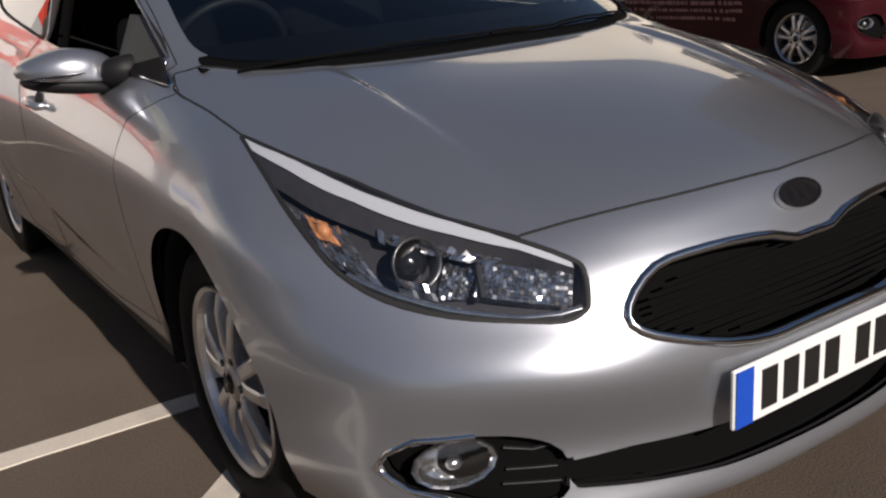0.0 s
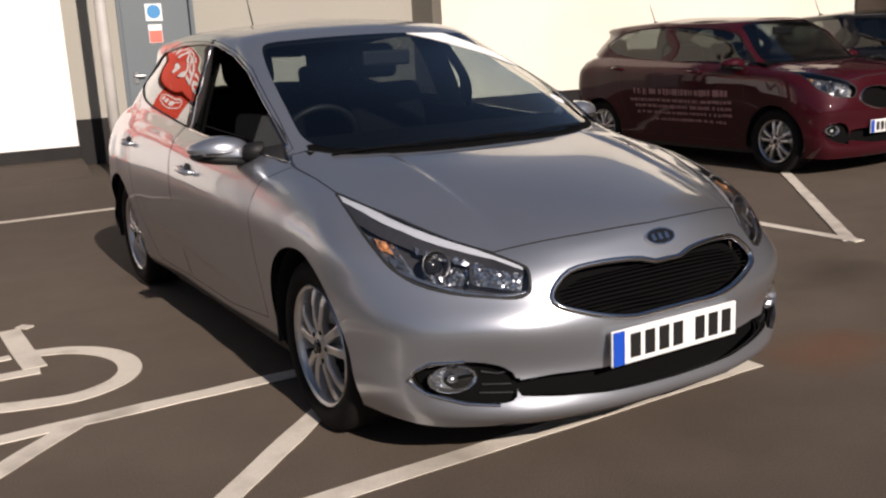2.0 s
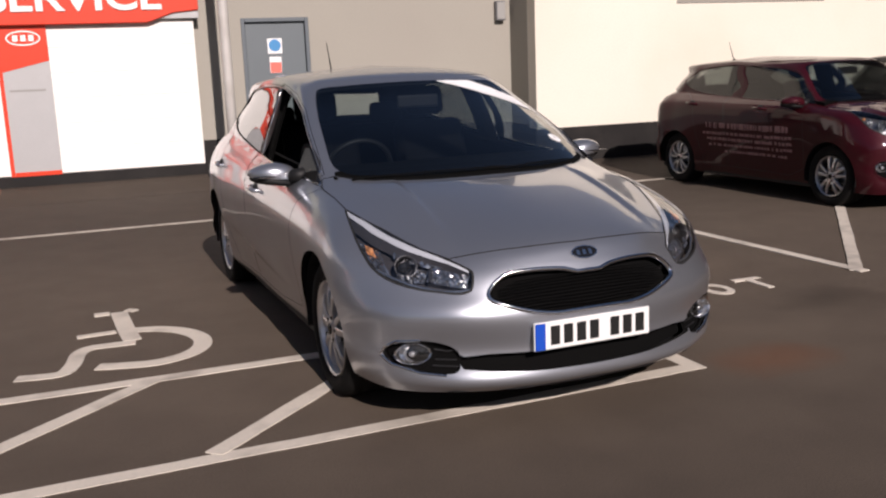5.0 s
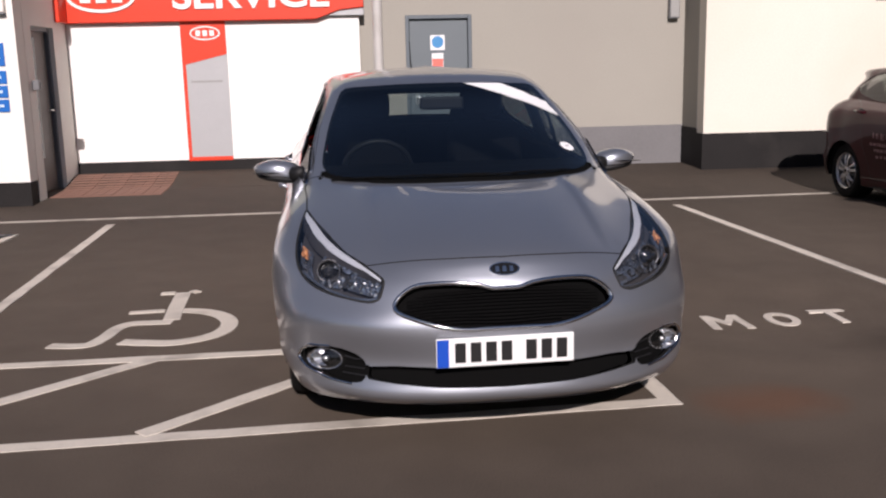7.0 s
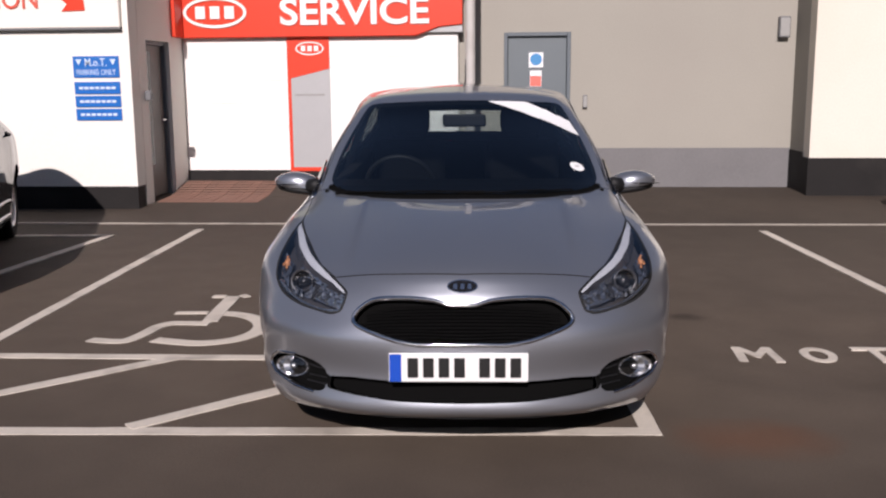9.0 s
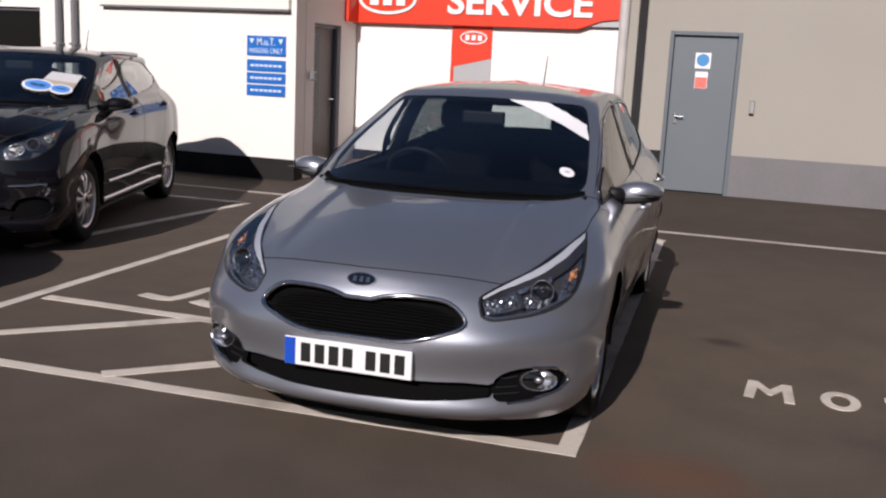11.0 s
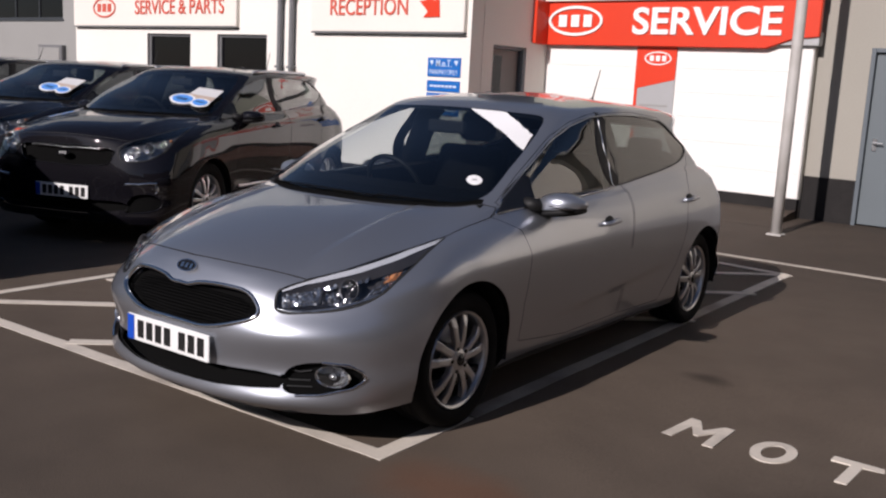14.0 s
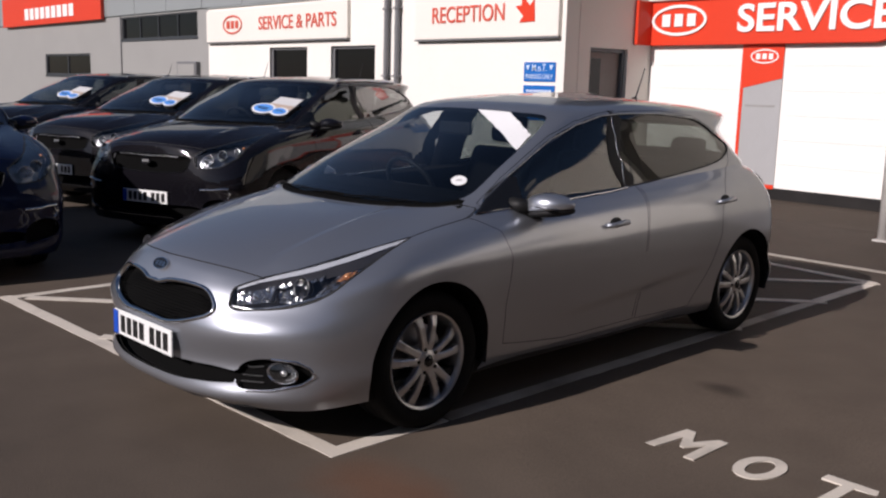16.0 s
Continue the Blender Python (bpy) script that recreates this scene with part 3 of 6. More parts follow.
def reception():
    y = 8.46
    wall_with_holes("wall_reception", "white rendered wall of the reception building", -12.05, -2.65, 0.30, 2.86, y, 0.25,
                    [(-9.73, -8.50, 0.95, 2.085), (-7.79, -6.58, 0.95, 2.085)], WHITE)
    tagged(part("plinth", box(-12.05, -2.655, y + 0.012, y + 0.24, -0.05, 0.30), PLINTH), "black painted plinth under a white wall", "plinth", kind="structure")
    window("window_1", -9.73, -8.50, 0.95, 2.085, y + 0.05, 1, "dark window in a grey frame in a white wall", 0.045, PIPE)
    window("window_2", -7.79, -6.58, 0.95, 2.085, y + 0.05, 1, "dark window in a grey frame in a white wall", 0.045, PIPE)
    wall_with_holes("wall_reception_side", "white wall turning in towards the service bay, with a dark door", 8.72, 10.30, 0.05, 2.86, -2.90, 0.25,
                    [(8.95, 9.72, 0.05, 2.03)], WHITE, axis="y")
    d = tagged(part("door_1", box(-2.80, -2.745, 9.0, 9.67, 0.09, 1.98, 0.006), DOORBROWN), "grey-brown side door with a narrow dark pane, shut", "door", kind="structure")
    bm = bmesh.new()
    box(-2.84, -2.70, 8.95, 9.0, 0.06, 2.03, 0.005, bm), box(-2.84, -2.70, 9.67, 9.72, 0.06, 2.03, 0.005, bm), box(-2.84, -2.70, 9.0, 9.67, 1.98, 2.03, 0.005, bm)
    part("door_frame", bm, DOORFRAME, d)
    part("pane", box(-2.742, -2.736, 9.04, 9.27, 0.5, 1.90), WINGLASS, d)
    part("door_handle", tube([(-2.745, 9.60, 1.05), (-2.69, 9.60, 1.05), (-2.69, 9.48, 1.05)], 0.011), STEEL, d)
    s = tagged(part("wall_lamp", box(-2.648, -2.57, 8.82, 8.89, 1.30, 1.42, 0.012), PIPE), "small grey box fixed on a white wall", "fixture")
    part("lens", box(-2.566, -2.56, 8.835, 8.875, 1.32, 1.39, 0.004), GLOSSBLACK, s)
    for x in (-6.22, -5.96):
        t = tagged(part("downpipe", tube([(x, y - 0.06, 0.02), (x, y - 0.06, 3.0), (x, y - 0.06, TOP - 0.1)], 0.042, 12), PIPE, smooth=False), "grey round downpipe on a white wall", "downpipe", "pair of downpipes")
        for z in (0.5, 1.6, 2.6):
            part("bracket", box(x - 0.055, x + 0.055, y - 0.11, y - 0.001, z, z + 0.03, 0.004), PIPE, t)
    # upper cladding, in long panels
    up = tagged(part("wall_upper", box(-30, -2.65, y + 0.02, y + 0.3, 2.86, TOP), FASCIA), "blue-grey metal cladding over the reception wall", "wall", kind="structure")
    for i in range(17):
        a = -30 + i * 1.61
        part("panel", box(a + 0.01, min(a + 1.60, -2.66), y - 0.02, y + 0.018, 2.885, TOP - 0.05, 0.006), FASCIA, up)
    tagged(part("trim", box(-12.05, -2.62, y - 0.035, y + 0.02, 2.852, 2.880, 0.004), FASCIA), "grey metal drip edge over a wall", "trim", kind="structure")
    # grey part further along
    wall_with_holes("wall_grey", "grey clad wall with a dark band of windows", -30, -12.05, 0.0, 2.86, y + 0.005, 0.25,
                    [(-16.28, -12.52, 2.34, 2.84), (-21.45, -18.25, 1.50, 2.05)], GREYCLAD)
    window("window_3", -16.28, -12.52, 2.34, 2.84, y + 0.03, 4, "dark high window band in a grey wall", 0.03, DARKFRAME)
    window("window_4", -21.45, -18.25, 1.50, 2.05, y + 0.03, 2, "dark wide window in a grey wall", 0.05, DARKFRAME)
    part("mullion", box(-16.34, -16.30, y - 0.02, y + 0.004, 0.0, 2.85), PIPE, up)
    v = tagged(part("vent_box", box(-13.28, -12.42, y - 0.10, y + 0.004, 1.15, 1.84, 0.01), PIPE), "grey metal meter box on a grey wall", "meter box")
    part("door", box(-13.22, -12.48, y - 0.112, y - 0.102, 1.20, 1.79, 0.004), GREYCLAD, v)
    part("latch", box(-12.56, -12.53, y - 0.125, y - 0.113, 1.46, 1.52, 0.004), STEEL, v)


reception()


def oval_mark(parent, x, y, z, a, b, col, depth=0.012, bars=3):
    """An oval outline with plain blocks inside."""
    m = wall_face(x, y, z)
    part("oval", ring_slab(0, 0, a, b, a * 0.09, depth, m), col, parent)
    bm = bmesh.new()
    for i in range(bars):
        cx = (i - (bars - 1) / 2) * a * 0.46
        prism([(cx - a * 0.15, -b * 0.40), (cx + a * 0.15, -b * 0.40), (cx + a * 0.15, b * 0.40), (cx - a * 0.15, b * 0.40)], depth, m, bm)
    part("mark", bm, col, parent)


def signs():
    y = 8.46
    s = tagged(part("sign_board", box(-12.0, -7.24, y - 0.07, y - 0.002, 2.205, 2.80, 0.008), SIGNWHITE), "cream sign board lettered SERVICE & PARTS in red", "sign")
    part("letters", lettering("SERVICE & PARTS", 2.45, 0.235, 0.012, wall_face(-9.98, y - 0.072, 2.40), 0.006), REDTEXT, s, "red letters")
    oval_mark(s, -10.95, y - 0.072, 2.52, 0.36, 0.175, REDTEXT)
    part("edge", box(-12.0, -7.24, y - 0.075, y - 0.0, 2.185, 2.203), PIPE, s)
    r = tagged(part("sign_board", box(-5.53, -2.72, y - 0.07, y - 0.002, 2.14, 2.79, 0.008), SIGNWHITE), "cream sign board lettered RECEPTION with a red arrow", "sign")
    part("letters", lettering("RECEPTION", 1.46, 0.225, 0.012, wall_face(-5.13, y - 0.072, 2.36), 0.006), REDTEXT, r, "red letters")
    m = wall_face(-3.28, y - 0.072, 2.48) @ pose(0, 0, 0, 0, 0, -42)
    part("arrow", prism([(-0.17, -0.085), (0.02, -0.085), (0.02, -0.19), (0.22, 0), (0.02, 0.19), (0.02, 0.085), (-0.17, 0.085), (-0.10, 0)], 0.012, m), RED, r, "red arrow")
    part("edge", box(-5.53, -2.72, y - 0.075, y - 0.0, 2.12, 2.138), PIPE, r)
    # blue notices
    for z0, z1, words in ((1.575, 1.82, ""), (1.385, 1.525, "bars"), (1.235, 1.365, "bars"), (1.080, 1.215, "bars")):
        b = tagged(part("notice", box(-3.335, -2.785, y - 0.014, y - 0.002, z0, z1, 0.002), BLUE), "small blue notice with pale lettering on a white wall", "sign", "blue notices")
        if not words:
            part("letters", lettering("M.o.T.", 0.26, 0.09, 0.003, wall_face(-3.19, y - 0.0145, z1 - 0.115), 0.01), PALETEXT, b, "pale letters")
            part("letters", lettering("PARKING ONLY", 0.47, 0.065, 0.003, wall_face(-3.295, y - 0.0145, z0 + 0.03), 0.004), PALETEXT, b, "pale letters")
            for cx in (-3.265, -2.855):
                part("triangle", prism([(-0.035, 0.035), (0.035, 0.035), (0, -0.035)], 0.003, wall_face(cx, y - 0.0145, z1 - 0.07)), PALETEXT, b)
        zm = (z0 + z1) / 2
        for i in range(7 if words else 0):
            part("bar", box(-3.28 + i * 0.065, -3.23 + i * 0.065, y - 0.0175, y - 0.0143, zm - 0.015, zm + 0.015), PALETEXT, b)
    # red sign further along the cladding
    k = tagged(part("sign_board", box(-24.6, -17.2, y - 0.12, y - 0.025, 2.83, 3.62, 0.01), RED), "red fascia sign with pale worn lettering", "sign")
    for i in range(9):
        part("bar", box(-22.6 + i * 0.42, -22.28 + i * 0.42, y - 0.13, y - 0.119, 2.98, 3.28), WHITETEXT, k)


signs()


def service_bay():
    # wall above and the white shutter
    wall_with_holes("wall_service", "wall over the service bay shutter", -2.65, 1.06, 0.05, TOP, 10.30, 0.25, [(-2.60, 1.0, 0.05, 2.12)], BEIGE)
    sh = tagged(part("shutter", box(-2.647, 1.055, 10.24, 10.298, 0.335, 2.14, 0.004), SHUTTER), "white panelled shutter door, closed", "shutter", kind="structure")
    for i in range(6):
        z = 0.34 + i * 0.30
        part("panel", box(-2.645, 1.045, 10.226, 10.2385, z, z + 0.2985, 0.0015), SHUTTER, sh)
    part("threshold", box(-2.645, 1.06, 10.21, 10.297, 0.03, 0.333, 0.006), PLINTH, sh, "black threshold")
    b = tagged(part("banner", box(-1.225, -0.655, 10.210, 10.223, 0.33, 2.13, 0.002), SILVERPANEL), "narrow red and silver banner panel on a white shutter", "banner")
    m = wall_face(-1.225, 10.209, 0.33)
    part("red_field", prism([(0, 0), (0.045, 0), (0.045, 1.235), (0.57, 1.36), (0.57, 1.80), (0, 1.80)], 0.004, m), RED, b, "red upper field")
    part("red_foot", prism([(0.047, 0), (0.57, 0), (0.57, 0.05), (0.047, 0.05)], 0.004, m), RED, b)
    oval_mark(b, -0.915, 10.204, 1.955, 0.19, 0.088, WHITETEXT, 0.006)
    part("bar", box(-1.13, -0.73, 10.2065, 10.2095, 1.335, 1.36), GREYCLAD, b)
    # red sign
    m = wall_face(-2.645, 10.205, 2.10)
    s = tagged(part("sign_board", prism([(0, 0), (3.15, 0), (3.46, 0.11), (3.765, 0.14), (3.765, 0.58), (0, 0.58)], 0.075, m, bevel=0.01), RED), "long red fascia sign lettered SERVICE in white", "sign")
    part("letters", lettering("SERVICE", 1.96, 0.345, 0.02, wall_face(-1.275, 10.128, 2.25), 0.022), WHITETEXT, s, "white letters")
    part("return", box(-2.648, -2.590, 9.83, 10.126, 2.10, 2.68, 0.006), RED, s, "red board end turned along the side wall")
    oval_mark(s, -2.15, 10.128, 2.425, 0.425, 0.20, WHITETEXT, 0.02)
    tagged(part("trim", box(-2.64, 1.13, 10.08, 10.298, 2.685, 2.735, 0.006), SIGNWHITE), "cream metal ledge over a red sign", "trim", kind="structure")
    tagged(part("lintel", box(-0.2, 1.12, 10.16, 10.295, 2.142, 2.30, 0.006), SILVERPANEL), "grey metal lintel under a red sign", "lintel", kind="structure")
    c = tagged(part("cladding_band", box(-2.64, 1.055, 10.11, 10.298, 2.74, TOP - 0.1), YELLOWGREEN), "weathered green-grey ribbed cladding over the sign", "cladding", kind="structure")
    for i in range(26):
        x = -2.62 + i * 0.148
        part("rib", box(x, x + 0.05, 10.09, 10.109, 2.75, TOP - 0.12, 0.004), YELLOWGREEN, c)
    # post in front of the bay's end
    p = tagged(part("post", tube([(1.275, 9.0, 0.03), (1.275, 9.0, 1.4), (1.275, 9.0, 3.2), (1.275, 9.0, TOP)], 0.058, 16), POST, smooth=True), "pale painted round steel post", "post")
    part("base_plate", box(1.195, 1.355, 8.92, 9.08, rise(9.0) - 0.01, rise(9.0) + 0.012, 0.004), POST, p)
    # the asphalt apron that climbs to the threshold
    def apron(yy):
        t = min(max((yy - 9.4) / 0.8, 0), 1)
        return rise(yy) + 0.10 * t * t * (3 - 2 * t)

    bm = bmesh.new()
    ys = [9.38 + 0.083 * i for i in range(11)]
    rows = [[bm.verts.new((x, yy, z)) for x, z in ((-2.645, apron(yy) + 0.003), (1.06, apron(yy) + 0.003), (1.06, 0.0), (-2.645, 0.0))] for yy in ys]
    for p_, q_ in zip(rows, rows[1:]):
        for k in range(4):
            bm.faces.new((p_[k], p_[(k + 1) % 4], q_[(k + 1) % 4], q_[k]))
    bm.faces.new(rows[0]), bm.faces.new(rows[-1][::-1])
    bmesh.ops.recalc_face_normals(bm, faces=bm.faces)
    tagged(part("apron", bm, ASPHALT), "low asphalt ramp before a white shutter", "ramp", kind="structure")
    # red paved strip
    pv = empty("paving", "strip of worn red block paving before the shutter", "paving", kind="structure")
    bm = box(0, 0.113, 0, 0.097, -0.03, 0.007, 0.004)
    me = bpy.data.meshes.new("block")
    bm.to_mesh(me)
    bm.free()
    me.materials.append(BRICKRED)
    for j in range(PAVE_ROWS):
        for i in range(PAVE_COLUMNS):
            x, yy = PAVE_X + i * 0.1165, PAVE_Y + j * 0.10
            ob = new("block", me)
            ob.parent = pv
            ob.location = (x, yy, apron(yy + 0.05) + 0.0015 * ((i * 7 + j * 3) % 3))


PAVE_X, PAVE_Y, PAVE_COLUMNS, PAVE_ROWS = -2.62, 8.95, 11, 12
service_bay()


def door_wall():
    y = 10.38
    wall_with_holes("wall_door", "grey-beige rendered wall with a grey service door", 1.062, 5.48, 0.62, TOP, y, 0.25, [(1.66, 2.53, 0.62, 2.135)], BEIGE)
    for a, b in ((1.062, 1.66), (2.53, 5.44)):
        tagged(part("plinth", box(a, b, y - 0.012, y + 0.24, 0.0, 0.62), GREYPLINTH if a > 2 else PLINTH), "grey painted plinth under a beige wall" if a > 2 else "black painted plinth", "plinth", kind="structure")
    d = tagged(part("door_2", box(1.71, 2.48, y + 0.035, y + 0.08, 0.115, 2.085, 0.005), DOORGREY), "closed grey steel service door with two small notices", "door", kind="structure")
    bm = bmesh.new()
    box(1.655, 1.705, y - 0.015, y + 0.12, 0.09, 2.14, 0.005, bm), box(2.485, 2.535, y - 0.015, y + 0.12, 0.09, 2.14, 0.005, bm), box(1.705, 2.485, y - 0.015, y + 0.12, 2.09, 2.14, 0.005, bm)
    part("door_frame", bm, DOORFRAME, d)
    h = part("door_handle", tube([(1.80, y + 0.03, 1.07), (1.80, y - 0.02, 1.07), (1.90, y - 0.025, 1.07)], 0.010), STEEL, d, "steel lever handle")
    part("rose", box(1.775, 1.825, y + 0.022, y + 0.036, 0.98, 1.12, 0.004), STEEL, d)
    n1 = part("notice", box(1.985, 2.175, y + 0.028, y + 0.0345, 1.685, 1.88), PAPER, d, "white notice with a blue disc")
    part("disc", prism(ellipse(2.08, 0, 0.078, 0.078, 28), 0.003, wall_face(0, y + 0.027, 1.79)), SIGNBLUE, n1)
    n2 = part("notice", box(2.0, 2.155, y + 0.028, y + 0.0345, 1.435, 1.645), PAPER, d, "white and red notice")
    part("red_field", box(2.005, 2.15, y + 0.0245, y + 0.0278, 1.44, 1.575), SALMON, n2)
    e = tagged(part("switch_box", box(2.70, 2.76, y - 0.05, y - 0.002, 1.15, 1.32, 0.008), PIPE), "small grey box on a beige wall", "fixture")
    part("lid", box(2.705, 2.755, y - 0.058, y - 0.051, 1.16, 1.31, 0.003), GREYCLAD, e)
    g = tagged(part("wall_box", box(5.18, 5.32, y - 0.10, y - 0.002, 2.03, 2.30, 0.012), PIPE), "grey alarm box high on a wall", "fixture")
    part("lid", box(5.19, 5.31, y - 0.108, y - 0.101, 2.05, 2.28, 0.004), GREYCLAD, g)


door_wall()


def right_wall():
    y = 9.55
    # the end face takes BEIGE instead of CREAM, so its shade is painted
    tagged(part("wall_return_2", box(5.42, 5.67, y + 0.25, 10.44, 0.60, TOP), BEIGE), "end face of a cream wall, shade put into its colour", "wall", kind="structure")
    tagged(part("plinth", box(5.405, 5.66, y + 0.24, 10.42, -0.02, 0.60), PLINTH), "black painted plinth round a wall end", "plinth", kind="structure")
    wall_with_holes("wall_cream", "stained cream rendered wall in full sun", 5.42, 26, 0.545, TOP, y, 0.25,
                    [(7.65, 10.15, 2.22, 3.3), (11.0, 13.6, 2.22, 3.3)], CREAM)
    tagged(part("plinth", box(5.405, 26, y - 0.012, y + 0.24, -0.02, 0.545), PLINTH), "black painted plinth under a cream wall", "plinth", kind="structure")
    window("window_5", 7.65, 10.15, 2.22, 3.3, y + 0.03, 3, "weathered grey framed window high in a cream wall", 0.07)
    window("window_6", 11.0, 13.6, 2.22, 3.3, y + 0.03, 3, "weathered grey framed window high in a cream wall", 0.07)


right_wall()


def roofs():
    """Plain flat roofs that close the buildings."""
    for a, b, c in ((-30, -2.4, 8.48), (-2.4, 5.44, 10.18), (5.44, 26, 9.57)):
        tagged(part("roof", box(a, b, c, 24, TOP, TOP + 0.12), GREYCLAD), "flat grey roof edge", "roof", kind="structure")
    for a, b, c in ((-30.2, -30, 8.46), (26, 26.2, 9.55)):
        tagged(part("wall_end", box(a, b, c, 24, 0, TOP), GREYCLAD), "plain grey end wall", "wall", kind="structure")
    tagged(part("wall_back", box(-30.2, 26.2, 24, 24.2, 0, TOP), GREYCLAD), "plain grey back wall", "wall", kind="structure")


roofs()


# unseen walls, added to darken the cars' reflections and the shade beside them
tagged(part("light_block_east", box(13.0, 13.3, -18.0, 9.5, 0.0, 8.4), LIGHTBLOCK), "unseen dark brown wall added to darken reflections and shade", "wall", kind="structure")
tagged(part("light_block_south", box(-20.0, 13.3, -18.3, -18.0, 0.0, 3.6), LIGHTBLOCK), "unseen dark brown wall added to darken reflections and shade", "wall", kind="structure")


# ---- cars: a body swept through feature lines ----
# Each line runs round one half of the car, from the middle of the nose over the flank to the middle of the tail (x out, y back, z up).
def feature_lines():
    L = []
    L.append([(0, -2.150, .185), (.30, -2.130, .185), (.55, -2.045, .185), (.755, -1.87, .185), (.825, -1.66, .195), (.835, -1.325, .21), (.790, -.85, .187), (.792, -.1, .182), (.792, .55, .182), (.835, 1.325, .21), (.815, 1.70, .24), (.62, 1.97, .26), (0, 2.05, .27)])
    L.append([(0, -2.210, .225), (.30, -2.188, .225), (.57, -2.092, .23), (.783, -1.886, .24), (.85, -1.66, .25), (.865, -1.325, .27), (.820, -.85, .235), (.824, -.1, .23), (.824, .55, .23), (.865, 1.325, .27), (.84, 1.72, .30), (.64, 2.0, .32), (0, 2.085, .33)])
    L.append([(0, -2.203, .285), (.30, -2.180, .285), (.58, -2.074, .29), (.799, -1.876, .30), (.868, -1.66, .31), (.878, -1.325, .34), (.834, -.85, .30), (.838, -.1, .30), (.838, .55, .30), (.878, 1.325, .34), (.852, 1.72, .37), (.65, 2.01, .39), (0, 2.095, .40)])
    L.append([(0, -2.196, .36), (.30, -2.168, .36), (.58, -2.056, .365), (.801, -1.868, .37), (.872, -1.66, .385), (.884, -1.325, .42), (.852, -.85, .39), (.855, -.1, .39), (.855, .55, .39), (.886, 1.325, .43), (.860, 1.72, .46), (.66, 2.01, .48), (0, 2.095, .49)])
    L.append([(0, -2.205, .48), (.30, -2.187, .48), (.58, -2.092, .493), (.808, -1.874, .495), (.878, -1.67, .505), (.890, -1.325, .545), (.870, -.85, .50), (.874, -.1, .50), (.875, .55, .51), (.892, 1.325, .55), (.868, 1.72, .58), (.67, 2.0, .60), (0, 2.09, .61)])
    L.append([(0, -2.178, .59), (.30, -2.152, .585), (.57, -2.035, .585), (.79, -1.83, .59), (.874, -1.65, .61), (.889, -1.325, .65), (.880, -.85, .615), (.888, -.1, .625), (.889, .55, .635), (.890, 1.325, .67), (.864, 1.72, .69), (.67, 1.97, .72), (0, 2.06, .73)])
    L.append([(0, -2.135, .68), (.30, -2.102, .67), (.56, -1.965, .665), (.768, -1.77, .685), (.852, -1.62, .71), (.874, -1.325, .745), (.878, -.85, .735), (.886, -.1, .745), (.886, .55, .765), (.880, 1.325, .80), (.85, 1.70, .82), (.655, 1.92, .85), (0, 2.0, .86)])
    L.append([(0, -2.06, .750), (.29, -2.02, .738), (.525, -1.87, .727), (.712, -1.66, .755), (.785, -1.50, .79), (.815, -1.27, .828), (.840, -.84, .835), (.862, -.1, .845), (.862, .55, .875), (.847, 1.325, .91), (.81, 1.66, .93), (.63, 1.85, .96), (0, 1.93, .97)])
    L.append([(0, -1.82, .828), (.27, -1.79, .821), (.475, -1.66, .815), (.615, -1.50, .828), (.685, -1.35, .850), (.740, -1.15, .876), (.792, -.81, .893), (.818, -.1, .915), (.818, .55, .945), (.795, 1.32, .985), (.755, 1.60, 1.01), (.60, 1.77, 1.03), (0, 1.85, 1.04)])
    L.append([(0, -1.57, .886), (.26, -1.54, .882), (.46, -1.455, .874), (.60, -1.31, .880), (.685, -1.13, .901), (.738, -.97, .915), (.772, -.76, .925), (.792, -.1, .945), (.792, .5, .972), (.765, 1.29, 1.015), (.725, 1.55, 1.035), (.58, 1.72, 1.05), (0, 1.81, 1.06)])
    L.append([(0, -1.30, .926), (.27, -1.27, .926), (.48, -1.185, .928), (.635, -1.06, .933), (.712, -.95, .940), (.742, -.83, .948), (.758, -.69, .953), (.772, -.1, .972), (.770, .45, .997), (.738, 1.25, 1.038), (.70, 1.50, 1.06), (.56, 1.68, 1.07), (0, 1.77, 1.08)])
    L.append([(0, -.92, 1.105), (.26, -.90, 1.104), (.46, -.84, 1.101), (.60, -.755, 1.095), (.682, -.70, 1.085), (.711, -.60, 1.076), (.722, -.44, 1.08), (.730, -.02, 1.10), (.725, .45, 1.115), (.695, 1.20, 1.14), (.655, 1.42, 1.15), (.53, 1.60, 1.155), (0, 1.68, 1.16)])
    L.append([(0, -.50, 1.280), (.25, -.49, 1.277), (.43, -.45, 1.268), (.55, -.40, 1.258), (.620, -.37, 1.245), (.646, -.275, 1.236), (.659, -.13, 1.24), (.668, .15, 1.25), (.668, .5, 1.255), (.64, 1.13, 1.25), (.60, 1.34, 1.25), (.49, 1.555, 1.25), (0, 1.63, 1.255)])
    L.append([(0, -.245, 1.395), (.24, -.235, 1.391), (.41, -.20, 1.383), (.515, -.155, 1.373), (.562, -.10, 1.364), (.585, 0, 1.366), (.598, .1, 1.372), (.608, .28, 1.380), (.612, .55, 1.380), (.588, 1.07, 1.365), (.562, 1.37, 1.350), (.475, 1.62, 1.340), (0, 1.72, 1.350)])
    L.append([(0, -.02, 1.432), (.21, -.01, 1.428), (.35, .02, 1.420), (.44, .06, 1.411), (.485, .11, 1.405), (.508, .2, 1.407), (.52, .28, 1.411), (.53, .4, 1.416), (.53, .6, 1.416), (.51, 1.0, 1.404), (.485, 1.29, 1.390), (.40, 1.53, 1.380), (0, 1.62, 1.386)])
    L.append([(0, .40 + .033 * i, 1.462) for i in range(13)])
